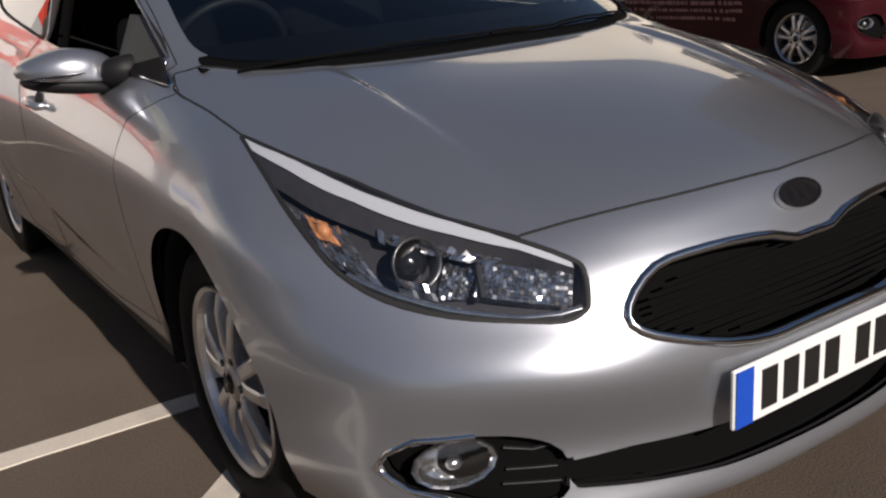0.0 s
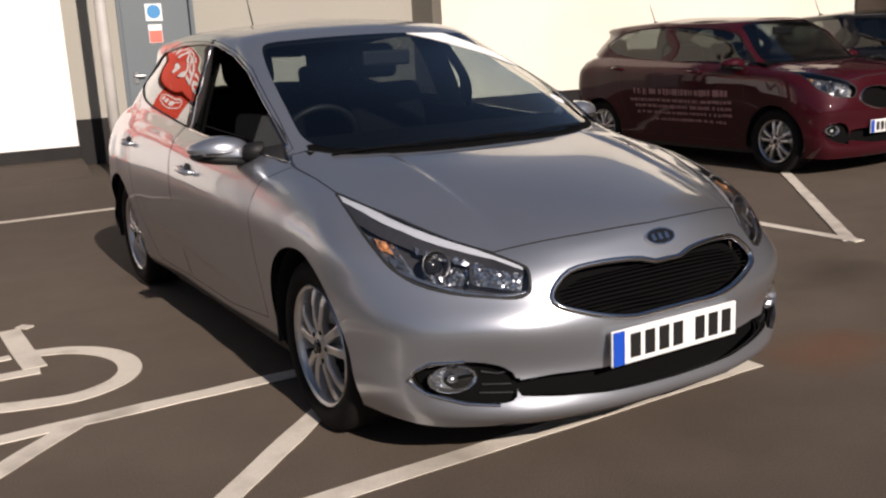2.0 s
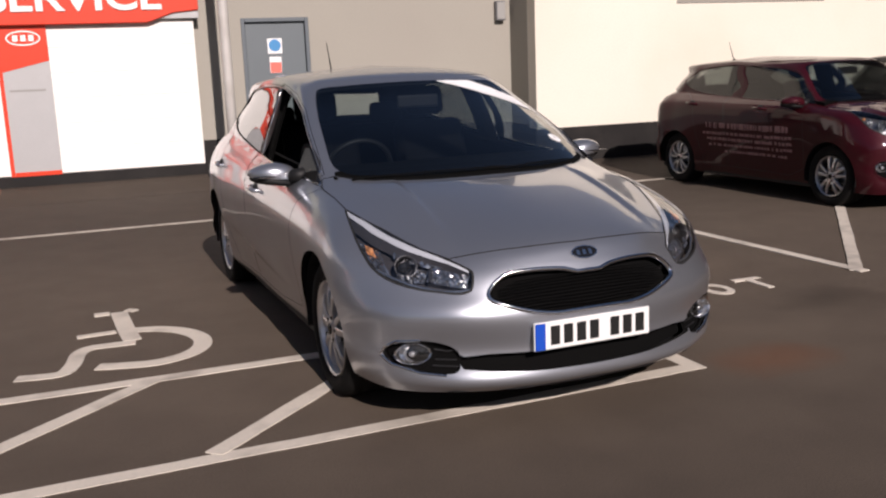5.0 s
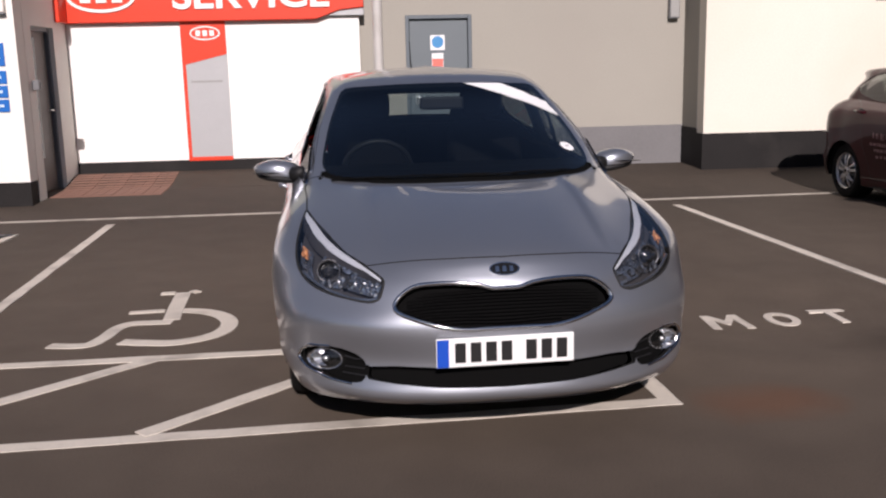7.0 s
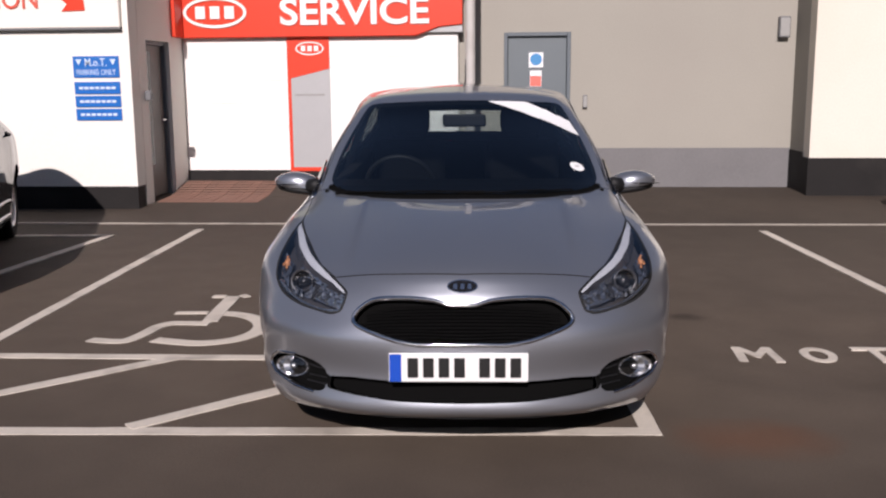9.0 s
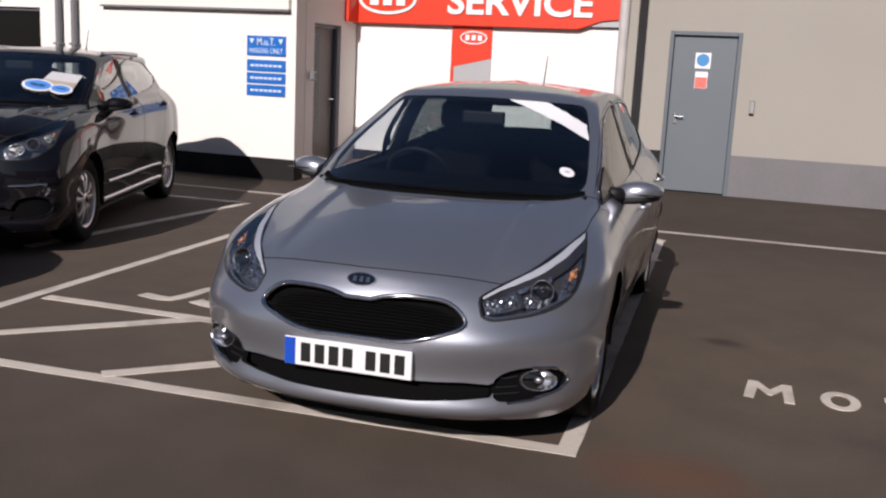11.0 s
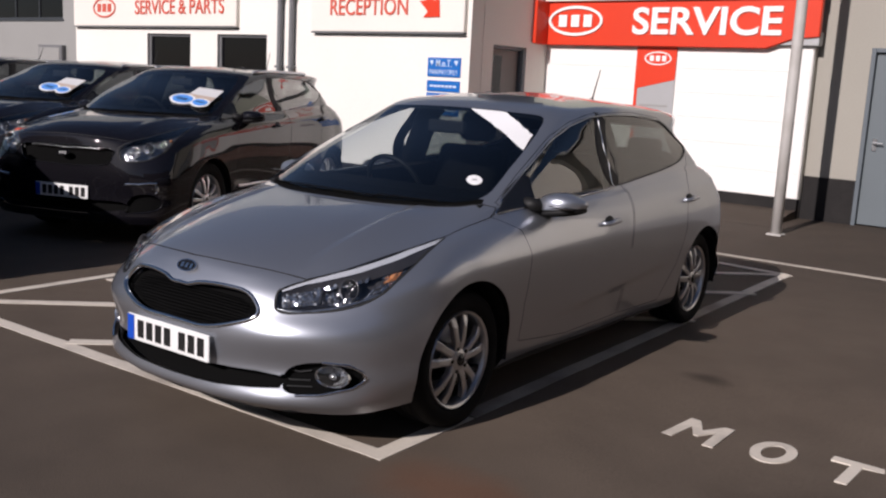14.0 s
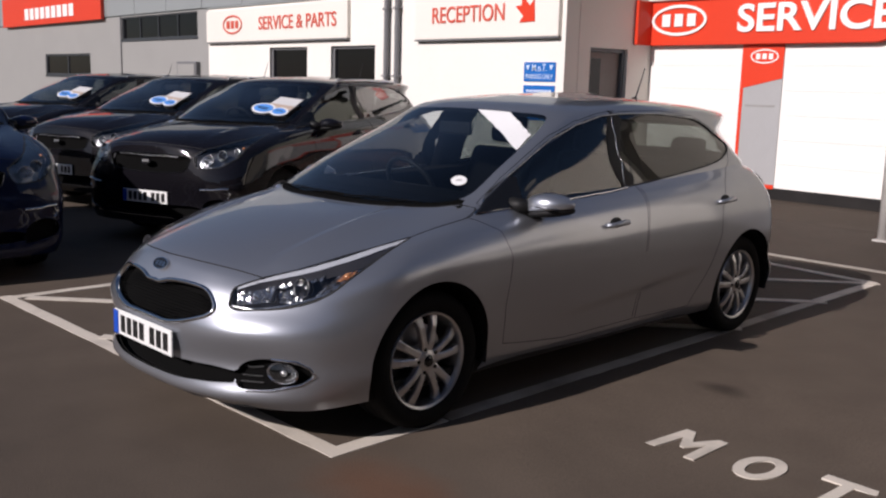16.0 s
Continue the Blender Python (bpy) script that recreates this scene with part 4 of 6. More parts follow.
    # the tail is drawn in a little round the corner
    for row in L[3:10]:
        row[10] = (row[10][0] - .016, row[10][1] - .04, row[10][2])
        row[11] = (row[11][0] - .025, row[11][1] - .10, row[11][2])
        row[12] = (0, row[12][1] - .11, row[12][2])
    # the fold at the foot of the windscreen is tight
    mix = lambda a, b, t: [tuple(p + (q - p) * t for p, q in zip(u, v)) for u, v in zip(a, b)]
    L[10:11] = [mix(L[9], L[10], .86), L[10], mix(L[10], L[11], .12)]
    return L


def hermite(knots, P, t):
    """A smooth curve through the rows of P at the knots, read at the values t."""
    knots, t = np.asarray(knots, float), np.clip(t, knots[0], knots[-1])
    d = np.diff(P, axis=0) / np.diff(knots).reshape((-1,) + (1,) * (P.ndim - 1))
    m = np.empty_like(P)
    h = np.diff(knots)
    m[0], m[-1] = d[0], d[-1]
    for i in range(1, len(P) - 1):
        m[i] = (d[i - 1] * h[i] + d[i] * h[i - 1]) / (h[i] + h[i - 1])
    i = np.clip(np.searchsorted(knots, t, side="right") - 1, 0, len(knots) - 2)
    w = h[i]
    u = (t - knots[i]) / w
    sh = (-1,) + (1,) * (P.ndim - 1)
    u, w = u.reshape(sh), w.reshape(sh)
    return (2 * u**3 - 3 * u**2 + 1) * P[i] + (u**3 - 2 * u**2 + u) * w * m[i] + (-2 * u**3 + 3 * u**2) * P[i + 1] + (u**3 - u**2) * w * m[i + 1]


class Skin:
    """The half body as a surface of s (round the car) and v (up the car)."""

    def __init__(self, warp=None):
        P = np.array(feature_lines(), float)                     # lines x stations x 3
        if warp:
            P = np.stack([[warp(*p) for p in row] for row in P])
        mir = np.array([-1, 1, 1])
        P = np.concatenate([P[:, 1:2] * mir, P, P[:, -2:-1] * mir], axis=1)
        ref = P[5]
        sk = np.r_[0, np.cumsum(np.linalg.norm(np.diff(ref, axis=0), axis=1))]
        self.sk = sk - sk[1]
        gap = np.linalg.norm(np.diff(P[:, 1:-1], axis=0), axis=2).mean(1)
        self.vk = np.r_[0, np.cumsum(np.sqrt(gap * 0.12))]
        self.P, self.s1, self.v1 = P, self.sk[-2], self.vk[-1]
        self.fs, self.fv = np.linspace(0, self.s1, 420), np.linspace(0, self.v1, 300)
        self.fine = self.grid(self.fs, self.fv)

    def grid(self, ss, vv):
        rows = hermite(self.sk, np.swapaxes(self.P, 0, 1), ss)   # s x lines x 3
        return hermite(self.vk, np.swapaxes(rows, 0, 1), vv)     # v x s x 3

    def at(self, s, v):
        return self.grid(np.array([min(max(s, 0), self.s1)]), np.array([v]))[0, 0]

    def normal(self, s, v):
        e = 0.01
        a = self.at(min(s + e, self.s1), v) - self.at(max(s - e, 0), v)
        b = self.at(s, min(v + e, self.v1)) - self.at(s, max(v - e, 0))
        n = Vector(np.cross(a, b)).normalized()
        return n

    def sv(self, p):
        """The s and v of the place on the skin nearest to p."""
        d = ((self.fine - np.array(p)) ** 2).sum(-1)
        i, j = np.unravel_index(d.argmin(), d.shape)
        return float(self.fs[j]), float(self.fv[i])

    def outline(self, pts, mid="", round_=3):
        """An outline in s and v from places near the skin, rounded; mid: it goes on over the middle of the nose or the tail."""
        q = [self.sv(p) for p in pts]
        n = len(q)
        ring = []
        closed = not mid
        for i in range(n if closed else n - 1):
            p0, p1, p2, p3 = (q[(i - 1) % n] if closed or i else q[0]), q[i], q[(i + 1) % n], (q[(i + 2) % n] if closed or i < n - 2 else q[-1])
            for k in range(round_):
                t = k / round_
                ring.append(tuple(0.5 * (2 * b + (c - a) * t + (2 * a - 5 * b + 4 * c - d) * t * t + (3 * b - a - 3 * c + d) * t**3) * 1.0 for a, b, c, d in zip(p0, p1, p2, p3)) if round_ > 1 else p1)
        if mid:
            ring.append(q[-1])
            s = -0.3 if mid == "nose" else self.s1 + 0.3
            ring = [(s, ring[0][1])] + ring + [(s, ring[-1][1])]
        return ring

    def path(self, pts, lift=0.0, side=1):
        out = []
        for s, v in pts:
            p, n = Vector(self.at(s, v)), self.normal(s, v)
            p = p + n * lift
            out.append(Vector((p.x * side, p.y, p.z)))
        return out


def sdf(poly, S, V):
    """Signed distance in s and v: below nought inside."""
    P = np.array(poly)
    A, B = P, np.roll(P, -1, axis=0)
    best = np.full(S.shape, 1e9)
    inside = np.zeros(S.shape, bool)
    for (ax, ay), (bx, by) in zip(A, B):
        ex, ey = bx - ax, by - ay
        t = np.clip(((S - ax) * ex + (V - ay) * ey) / max(ex * ex + ey * ey, 1e-12), 0, 1)
        best = np.minimum(best, (S - ax - t * ex) ** 2 + (V - ay - t * ey) ** 2)
        c = (ay > V) != (by > V)
        inside ^= c & (S < (bx - ax) * (V - ay) / (by - ay if abs(by - ay) > 1e-12 else 1e-12) + ax)
    return np.where(inside, -1, 1) * np.sqrt(best)


class Shell:
    """The whole skin as a mesh that can be cut along outlines into panels."""

    def __init__(self, skin, ns, nv, crease=True):
        self.skin = skin
        t = np.linspace(0, 1, ns)
        ss = skin.s1 * (0.6 * t + 0.4 * t * t)           # finer round the nose
        vv = skin.v1 * np.linspace(0, 1, nv)
        g = skin.grid(ss, vv)
        x, y, z = g[..., 0], g[..., 1], g[..., 2]
        ramp = np.clip((y + 2.02) / 0.30, 0, 1) * np.clip((-1.13 - y) / 0.22, 0, 1) * (z > 0.72)
        ramp = ramp * ramp * (3 - 2 * ramp)
        off = np.abs(x) - 0.462
        g[..., 2] += ramp * 0.011 * np.exp(-(off / np.where(off > 0, 0.10, 0.016)) ** 2)
        # the crease that rises along the lower doors
        along = np.clip((y + .72) / .45, 0, 1) * np.clip((.92 - y) / .35, 0, 1) * (np.abs(x) > 0.6) * crease
        along = along * along * (3 - 2 * along)
        off = z - (0.375 + 0.085 * (y + .7))
        g[..., 0] += np.sign(x) * along * 0.010 * np.exp(-(off / np.where(off > 0, 0.11, 0.024)) ** 2)
        bm = self.bm = bmesh.new()
        self.ls, self.lv = bm.verts.layers.float.new("s"), bm.verts.layers.float.new("v")
        self.lab = bm.faces.layers.int.new("panel")
        half = []
        for side in (1, -1):
            rows = []
            for i, v in enumerate(vv):
                row = []
                for j, s in enumerate(ss):
                    x, y, z = g[i, j]
                    if side < 0 and (j in (0, ns - 1) or i == nv - 1):
                        row.append(half[i][j])
                        continue
                    if j in (0, ns - 1) or i == nv - 1:
                        x = 0.0
                    q = bm.verts.new((side * x, y, z))
                    q[self.ls], q[self.lv] = s, v
                    row.append(q)
                rows.append(row)
            if side > 0:
                half = rows
            for i in range(nv - 1):
                for j in range(ns - 1):
                    a = (rows[i][j], rows[i][j + 1], rows[i + 1][j + 1], rows[i + 1][j])
                    bm.faces.new(a if side > 0 else a[::-1])
        bmesh.ops.dissolve_degenerate(bm, dist=1e-5, edges=bm.edges)
        self.names = ["shell"]

    def cut(self, name, poly, fn=None):
        """Cuts along an outline (or where fn is nought) and names the faces within."""
        bm, ls, lv = self.bm, self.ls, self.lv
        vs = list(bm.verts)
        S, V = np.array([v[ls] for v in vs]), np.array([v[lv] for v in vs])
        if fn:
            D = fn(np.array([v.co for v in vs]))
        else:
            D = sdf(poly, S, V)
        D[np.abs(D) < 1e-5] = 1e-5
        d = {v: q for v, q in zip(vs, D)}
        near = {v for v, q in zip(vs, D) if abs(q) < 0.25}
        fresh, touched = set(), set()
        for e in [e for v in near for e in v.link_edges]:
            if not e.is_valid:
                continue
            a, b = e.verts
            if a in fresh or b in fresh:
                continue
            if d[a] * d[b] < 0:
                t = d[a] / (d[a] - d[b])
                faces = list(e.link_faces)
                s_, v_ = a[ls] + (b[ls] - a[ls]) * t, a[lv] + (b[lv] - a[lv]) * t
                co = a.co.lerp(b.co, t)
                ne, nv_ = bmesh.utils.edge_split(e, a, t)
                nv_[ls], nv_[lv], nv_.co = s_, v_, co
                fresh.add(nv_)
                touched.update(faces)
        for f in touched:
            on = [v for v in f.verts if v in fresh]
            if len(on) >= 2:
                try:
                    bmesh.utils.face_split(f, on[0], on[-1] if len(on) == 2 else on[1])
                except ValueError:
                    pass
        k = len(self.names)
        self.names.append(name)
        fl = list(bm.faces)
        if fn:
            D = fn(np.array([f.calc_center_median() for f in fl]))
        else:
            D = sdf(poly, np.array([sum(v[ls] for v in f.verts) / len(f.verts) for f in fl]), np.array([sum(v[lv] for v in f.verts) / len(f.verts) for f in fl]))
        for f, q in zip(fl, D):
            if q < 0:
                f[self.lab] = k
        return poly

    def finish(self):
        self.bm.normal_update()
        self.bm.verts.index_update()
        self.nor = {v.index: v.normal.copy() for v in self.bm.verts}

    def panel(self, names, offset=0.0, side=0, span=None):
        """A mesh of the named panels, moved along the normals; side: one half only."""
        want = {i for i, n in enumerate(self.names) if n in names}
        verts, faces, nors, at = [], [], [], {}
        for f in self.bm.faces:
            if f[self.lab] not in want or (side and side * f.calc_center_median().x < 0):
                continue
            if span and not span[0] < f.calc_center_median().y < span[1]:
                continue
            row = []
            for v in f.verts:
                if v.index not in at:
                    at[v.index] = len(verts)
                    n = self.nor[v.index]
                    verts.append(v.co + n * offset)
                    nors.append(n)
                row.append(at[v.index])
            faces.append(row)
        me = bpy.data.meshes.new("panel")
        me.from_pydata([tuple(v) for v in verts], [], faces)
        me.polygons.foreach_set("use_smooth", [True] * len(me.polygons))
        if verts:
            me.normals_split_custom_set_from_vertices([tuple(n) for n in nors])
        return me


def strip_mesh(skin, pts, w, h, side=1, bm=None, closed=True, lift=0.0):
    """A raised band of width w and height h along an outline on the skin."""
    bm = bm or bmesh.new()
    P, N = [], []
    for s, v in pts:
        P.append(Vector(skin.at(s, v)))
        N.append(skin.normal(s, v))
    rows = []
    n = len(P)
    for i in range(n):
        a, b = P[(i - 1) % n if closed else max(i - 1, 0)], P[(i + 1) % n if closed else min(i + 1, n - 1)]
        d = (b - a)
        d = d.normalized() if d.length > 1e-7 else Vector((0, 1, 0))
        c = N[i].cross(d).normalized()
        rows.append([P[i] + c * (w * q) + N[i] * (lift + h * z) for q, z in ((-0.5, -0.3), (-0.36, 0.7), (0, 1.0), (0.36, 0.7), (0.5, -0.3))])
    made = [[bm.verts.new((p.x * side, p.y, p.z)) for p in r] for r in rows]
    for i in range(n if closed else n - 1):
        p, q = made[i], made[(i + 1) % n]
        for k in range(4):
            f = (p[k], p[k + 1], q[k + 1], q[k])
            bm.faces.new(f if side > 0 else f[::-1])
    return bm


def refine(pts, step=0.03, closed=True):
    out = []
    n = len(pts)
    for i in range(n if closed else n - 1):
        a, b = pts[i], pts[(i + 1) % n]
        k = max(1, int(math.hypot(b[0] - a[0], b[1] - a[1]) / step))
        out += [(a[0] + (b[0] - a[0]) * j / k, a[1] + (b[1] - a[1]) * j / k) for j in range(k)]
    if not closed:
        out.append(pts[-1])
    return out


MADE = {}


def wheel(parent, x, y, r, side, spokes=5, rim_r=None, twin=True, material=SATIN):
    """One wheel: the rim with its spokes, under it the tyre, hub cap, brake disc and nuts. side: the way its face looks."""
    R = rim_r or r * 0.66
    k = side
    bm = lathe([(R * 0.93, -0.17 * k), (R * 0.90, -0.10 * k), (R * 0.90, -0.045 * k), (R * 0.94, -0.02 * k), (R, -0.008 * k), (R * 1.015, 0.004 * k), (R * 1.0, 0.010 * k), (R * 0.955, 0.004 * k), (R * 0.93, -0.012 * k), (R * 0.90, -0.045 * k)], 56)
    lathe([(0.001, 0.010 * k), (R * 0.14, 0.010 * k), (R * 0.22, 0.004 * k), (R * 0.30, -0.02 * k), (R * 0.32, -0.05 * k)], 32, bm)
    bmesh.ops.recalc_face_normals(bm, faces=bm.faces)
    w = part("wheel", bm, material, parent, "silver alloy spoked rim", smooth=False)
    w.location = (x, y, r)
    # spokes, each a tapered bar with chamfered edges
    key = ("spoke", round(R, 4), k)
    if key not in MADE:
        b = bmesh.new()
        rows = []
        for f, wd, d in ((0.15, 0.024, 0.0), (0.40, 0.0165, 0.008), (0.72, 0.017, 0.004), (0.97, 0.024, -0.014)):
            c = Vector((0, R * f, 0))
            n = Vector((0, 0, wd * (R / 0.21)))
            rows.append([b.verts.new(p) for p in (c - n + Vector(((d - 0.026) * k, 0, 0)), c - n * 0.9 + Vector(((d - 0.004) * k, 0, 0)), c - n * 0.6 + Vector((d * k, 0, 0)), c + n * 0.6 + Vector((d * k, 0, 0)), c + n * 0.9 + Vector(((d - 0.004) * k, 0, 0)), c + n + Vector(((d - 0.026) * k, 0, 0)))])
        for p, q in zip(rows, rows[1:]):
            for j in range(5):
                b.faces.new((p[j], p[j + 1], q[j + 1], q[j]))
        bmesh.ops.recalc_face_normals(b, faces=b.faces)
        me = bpy.data.meshes.new("spoke")
        b.to_mesh(me), b.free()
        me.materials.append(material)
        MADE[key] = me
    for i in range(spokes):
        for off in ((-0.235, 0.235) if twin else (0.0,)):
            o = part("spoke", MADE[key], None, w)
            o.rotation_euler = (2 * math.pi * i / spokes + math.pi / 2 + off, 0, 0)
    tp = [(R * 0.97, -0.185), (R * 1.06, -0.20), (r * 0.90, -0.21), (r * 0.975, -0.195), (r, -0.165), (r, -0.125), (r - 0.006, -0.122), (r - 0.006, -0.116), (r, -0.113), (r, -0.072), (r - 0.006, -0.069), (r - 0.006, -0.063), (r, -0.06), (r, -0.022), (r * 0.975, 0.004), (r * 0.90, 0.018), (R * 1.12, 0.014), (R * 1.03, 0.004), (R * 0.99, -0.006)]
    part("tyre", lathe([(a, b * k) for a, b in tp], 64), RUBBER, w, "black rubber tyre", smooth=True)
    part("brake_disc", lathe([(0.02, -0.075 * k), (R * 0.70, -0.075 * k), (R * 0.70, -0.095 * k), (0.02, -0.095 * k)], 36), STEEL, w)
    part("hub_cap", lathe([(0.001, 0.0165 * k), (R * 0.11, 0.015 * k), (R * 0.125, 0.0105 * k)], 24), GLOSSBLACK if material is SATIN else STEEL, w, smooth=True)
    for i in range(5):
        a = 2 * math.pi * i / 5 + 0.6
        part("wheel_nut", lathe([(0.001, 0.009 * k), (0.009, 0.008 * k), (0.010, -0.01 * k)], 6), GLOSSBLACK, w).location = (0, math.cos(a) * R * 0.25, math.sin(a) * R * 0.25)
    return w


def ellipsoid(c, r, power=2.0, nu=20, nv=12):
    """A rounded body; power over 2 makes it boxier."""
    bm = bmesh.new()
    sp = lambda q: math.copysign(abs(q) ** (2 / power), q)
    rows = []
    for j in range(nv + 1):
        ph = -math.pi / 2 + math.pi * j / nv
        rows.append([bm.verts.new((c[0] + r[0] * sp(math.cos(ph)) * sp(math.cos(2 * math.pi * i / nu)), c[1] + r[1] * sp(math.cos(ph)) * sp(math.sin(2 * math.pi * i / nu)), c[2] + r[2] * sp(math.sin(ph)))) for i in range(nu)])
    for p, q in zip(rows, rows[1:]):
        for i in range(nu):
            bm.faces.new((p[i], p[(i + 1) % nu], q[(i + 1) % nu], q[i]))
    bmesh.ops.remove_doubles(bm, verts=bm.verts, dist=1e-5)
    bmesh.ops.recalc_face_normals(bm, faces=bm.faces)
    return bm


def build_car(name, label, paint, warp=None, ns=210, nv=120, detail=True, wheel_r=0.316, wheels=None, trim=CHROME, open_window=False, plate_z=0.352, square_grille=False, painted_pillars=False, arch_gap=0.0, rim_r=None):
    w_ = warp or (lambda x, y, z: (x, y, z))
    T = lambda pts: [w_(*p) for p in pts]
    skin = Skin(warp)
    sh = Shell(skin, ns, nv, detail)
    root = empty(name, label, "car")
    ya, yb = (wheels or (-1.325, 1.325))
    R = wheel_r + 0.036 + arch_gap

    # outlines, all as places on the near half
    hood = skin.outline(T([(0, -2.085, .735), (.15, -2.075, .733), (.30, -2.035, .728), (.42, -1.99, .712), (.500, -1.955, .700), (.512, -1.945, .700), (.573, -1.845, .724), (.655, -1.655, .774), (.703, -1.505, .814), (.735, -1.36, .849), (.745, -1.14, .893), (.752, -1.0, .915), (.715, -.960, .934), (.668, -.985, .937), (.598, -1.090, .932), (.47, -1.188, .929), (.27, -1.265, .927), (0, -1.294, .927)]), "nose", 2)
    screen = skin.outline(T([(0, -1.255, .947), (.27, -1.226, .947), (.46, -1.155, .948), (.585, -1.062, .953), (.646, -.980, .964), (.662, -.890, 1.0), (.640, -.73, 1.085), (.598, -.49, 1.205), (.550, -.285, 1.30), (.510, -.235, 1.332), (.40, -.285, 1.350), (.24, -.315, 1.360), (0, -.325, 1.362)]), "nose", 2)
    cowl = skin.outline(T([(0, -1.294, .927), (.27, -1.265, .927), (.47, -1.188, .929), (.598, -1.090, .932), (.668, -.985, .937), (.662, -.955, .960), (.646, -.980, .964), (.585, -1.062, .953), (.46, -1.155, .948), (.27, -1.226, .947), (0, -1.255, .947)]), "nose", 1)
    dlo = skin.outline(T([(.758, -.985, .930), (.770, -.85, .929), (.776, -.65, .933), (.782, -.40, .942), (.780, .0, .960), (.766, .50, 1.005), (.737, 1.0, 1.048), (.70, 1.25, 1.092), (.672, 1.355, 1.150), (.658, 1.345, 1.19), (.627, 1.20, 1.265), (.602, .98, 1.318), (.61, .65, 1.345), (.612, .30, 1.350), (.620, .10, 1.340), (.632, -.12, 1.308), (.650, -.34, 1.238), (.682, -.53, 1.160), (.708, -.72, 1.078), (.735, -.90, .985)]), "", 3)
    head = skin.outline(T([(.505, -2.074, .582), (.574, -2.031, .587), (.657, -1.961, .599), (.727, -1.880, .626), (.768, -1.80, .660), (.780, -1.72, .698), (.778, -1.64, .738), (.768, -1.53, .789), (.753, -1.43, .826), (.735, -1.36, .847), (.700, -1.51, .811), (.652, -1.658, .772), (.570, -1.849, .722), (.508, -1.954, .695), (.460, -2.030, .665), (.446, -2.058, .646), (.458, -2.079, .610), (.478, -2.084, .590)]), "", 3)
    grille = skin.outline(T([(0, -2.162, .632), (.05, -2.161, .634), (.10, -2.152, .646), (.19, -2.14, .654), (.28, -2.12, .653), (.345, -2.108, .641), (.392, -2.105, .606), (.415, -2.12, .574), (.404, -2.14, .550), (.35, -2.16, .527), (.25, -2.192, .502), (.17, -2.20, .491), (.10, -2.203, .488), (0, -2.203, .489)]), "nose", 2)
    if square_grille:
        grille = skin.outline(T([(0, -2.14, .662), (.20, -2.13, .660), (.36, -2.09, .655), (.42, -2.06, .640), (.40, -2.09, .585), (.36, -2.12, .555), (.20, -2.18, .545), (0, -2.19, .545)]), "nose", 1)
    lower = skin.outline(T([(0, -2.20, .345), (.25, -2.185, .345), (.42, -2.14, .345), (.53, -2.10, .338), (.53, -2.10, .292), (.42, -2.15, .278), (.25, -2.19, .266), (0, -2.205, .262)]), "nose", 1)
    fog = skin.outline(T([(.535, -2.10, .352), (.575, -2.075, .386), (.66, -2.01, .400), (.725, -1.945, .392), (.762, -1.905, .366), (.770, -1.895, .340), (.750, -1.935, .306), (.67, -2.02, .281), (.58, -2.08, .272), (.540, -2.10, .280), (.528, -2.10, .315)]), "", 2)
    fdoor = skin.outline(T([(.862, -.86, .30), (.876, -.88, .50), (.875, -.86, .72), (.84, -.89, .84), (.785, -.99, .905), (.758, -1.025, .928), (.728, -.945, .985), (.700, -.745, 1.090), (.640, -.350, 1.256), (.622, -.12, 1.325), (.606, .08, 1.356), (.600, .22, 1.364), (.725, .235, 1.12), (.775, .225, .98), (.88, .21, .70), (.884, .20, .45), (.87, .20, .255), (.868, -.4, .245)]), "", 1)
    rdoor = skin.outline(T([(.870, .215, .255), (.884, .215, .45), (.88, .225, .70), (.775, .24, .98), (.725, .25, 1.12), (.603, .235, 1.352), (.595, .65, 1.358), (.585, 1.0, 1.33), (.625, 1.25, 1.262), (.66, 1.36, 1.19), (.70, 1.30, 1.09), (.80, 1.10, .95), (.878, .98, .80), (.888, .97, .66), (.885, .90, .50), (.874, .80, .36), (.868, .74, .25)]), "", 1)
    tail = skin.outline(T([(.66, 1.90, .86), (.76, 1.78, .88), (.80, 1.64, .93), (.77, 1.60, .99), (.68, 1.68, 1.02), (.58, 1.78, 1.0), (.45, 1.90, .95), (.45, 1.95, .88)]), "", 2)
    rearw = skin.outline(T([(0, 1.77, 1.085), (.36, 1.735, 1.085), (.46, 1.70, 1.09), (.45, 1.62, 1.18), (.41, 1.55, 1.265), (.34, 1.56, 1.29), (0, 1.59, 1.295)]), "tail", 1)
    flap = skin.outline(T([(.862, 1.50, .80), (.852, 1.62, .80), (.838, 1.62, .92), (.842, 1.50, .91)]), "", 1)

    arch = lambda yc: (lambda C: np.where(np.abs(C[:, 0]) > 0.5, np.hypot(C[:, 1] - yc, C[:, 2] - wheel_r - arch_gap) - R, 1.0))
    sh.cut("front_door", fdoor), sh.cut("rear_door", rdoor), sh.cut("hood", hood), sh.cut("cowl", cowl), sh.cut("windscreen", screen)
    sh.cut("side_glass", dlo), sh.cut("headlight", head), sh.cut("grille", grille), sh.cut("lower_grille", lower), sh.cut("fog", fog)
    sh.cut("tail_light", tail), sh.cut("rear_window", rearw), sh.cut("arch", None, arch(ya)), sh.cut("arch", None, arch(yb))
    # the roof: above the glass, between the rails
    sh.finish()

    part("body_shell", sh.panel({"shell"}), paint, root, "lacquered body shell")
    part("hood", sh.panel({"hood"}), paint, root)
    part("cowl", sh.panel({"cowl"}, -0.006), DEEP, root, "black plastic cowl")
    part("windscreen", sh.panel({"windscreen"}), SCREEN, root, "windscreen glass")
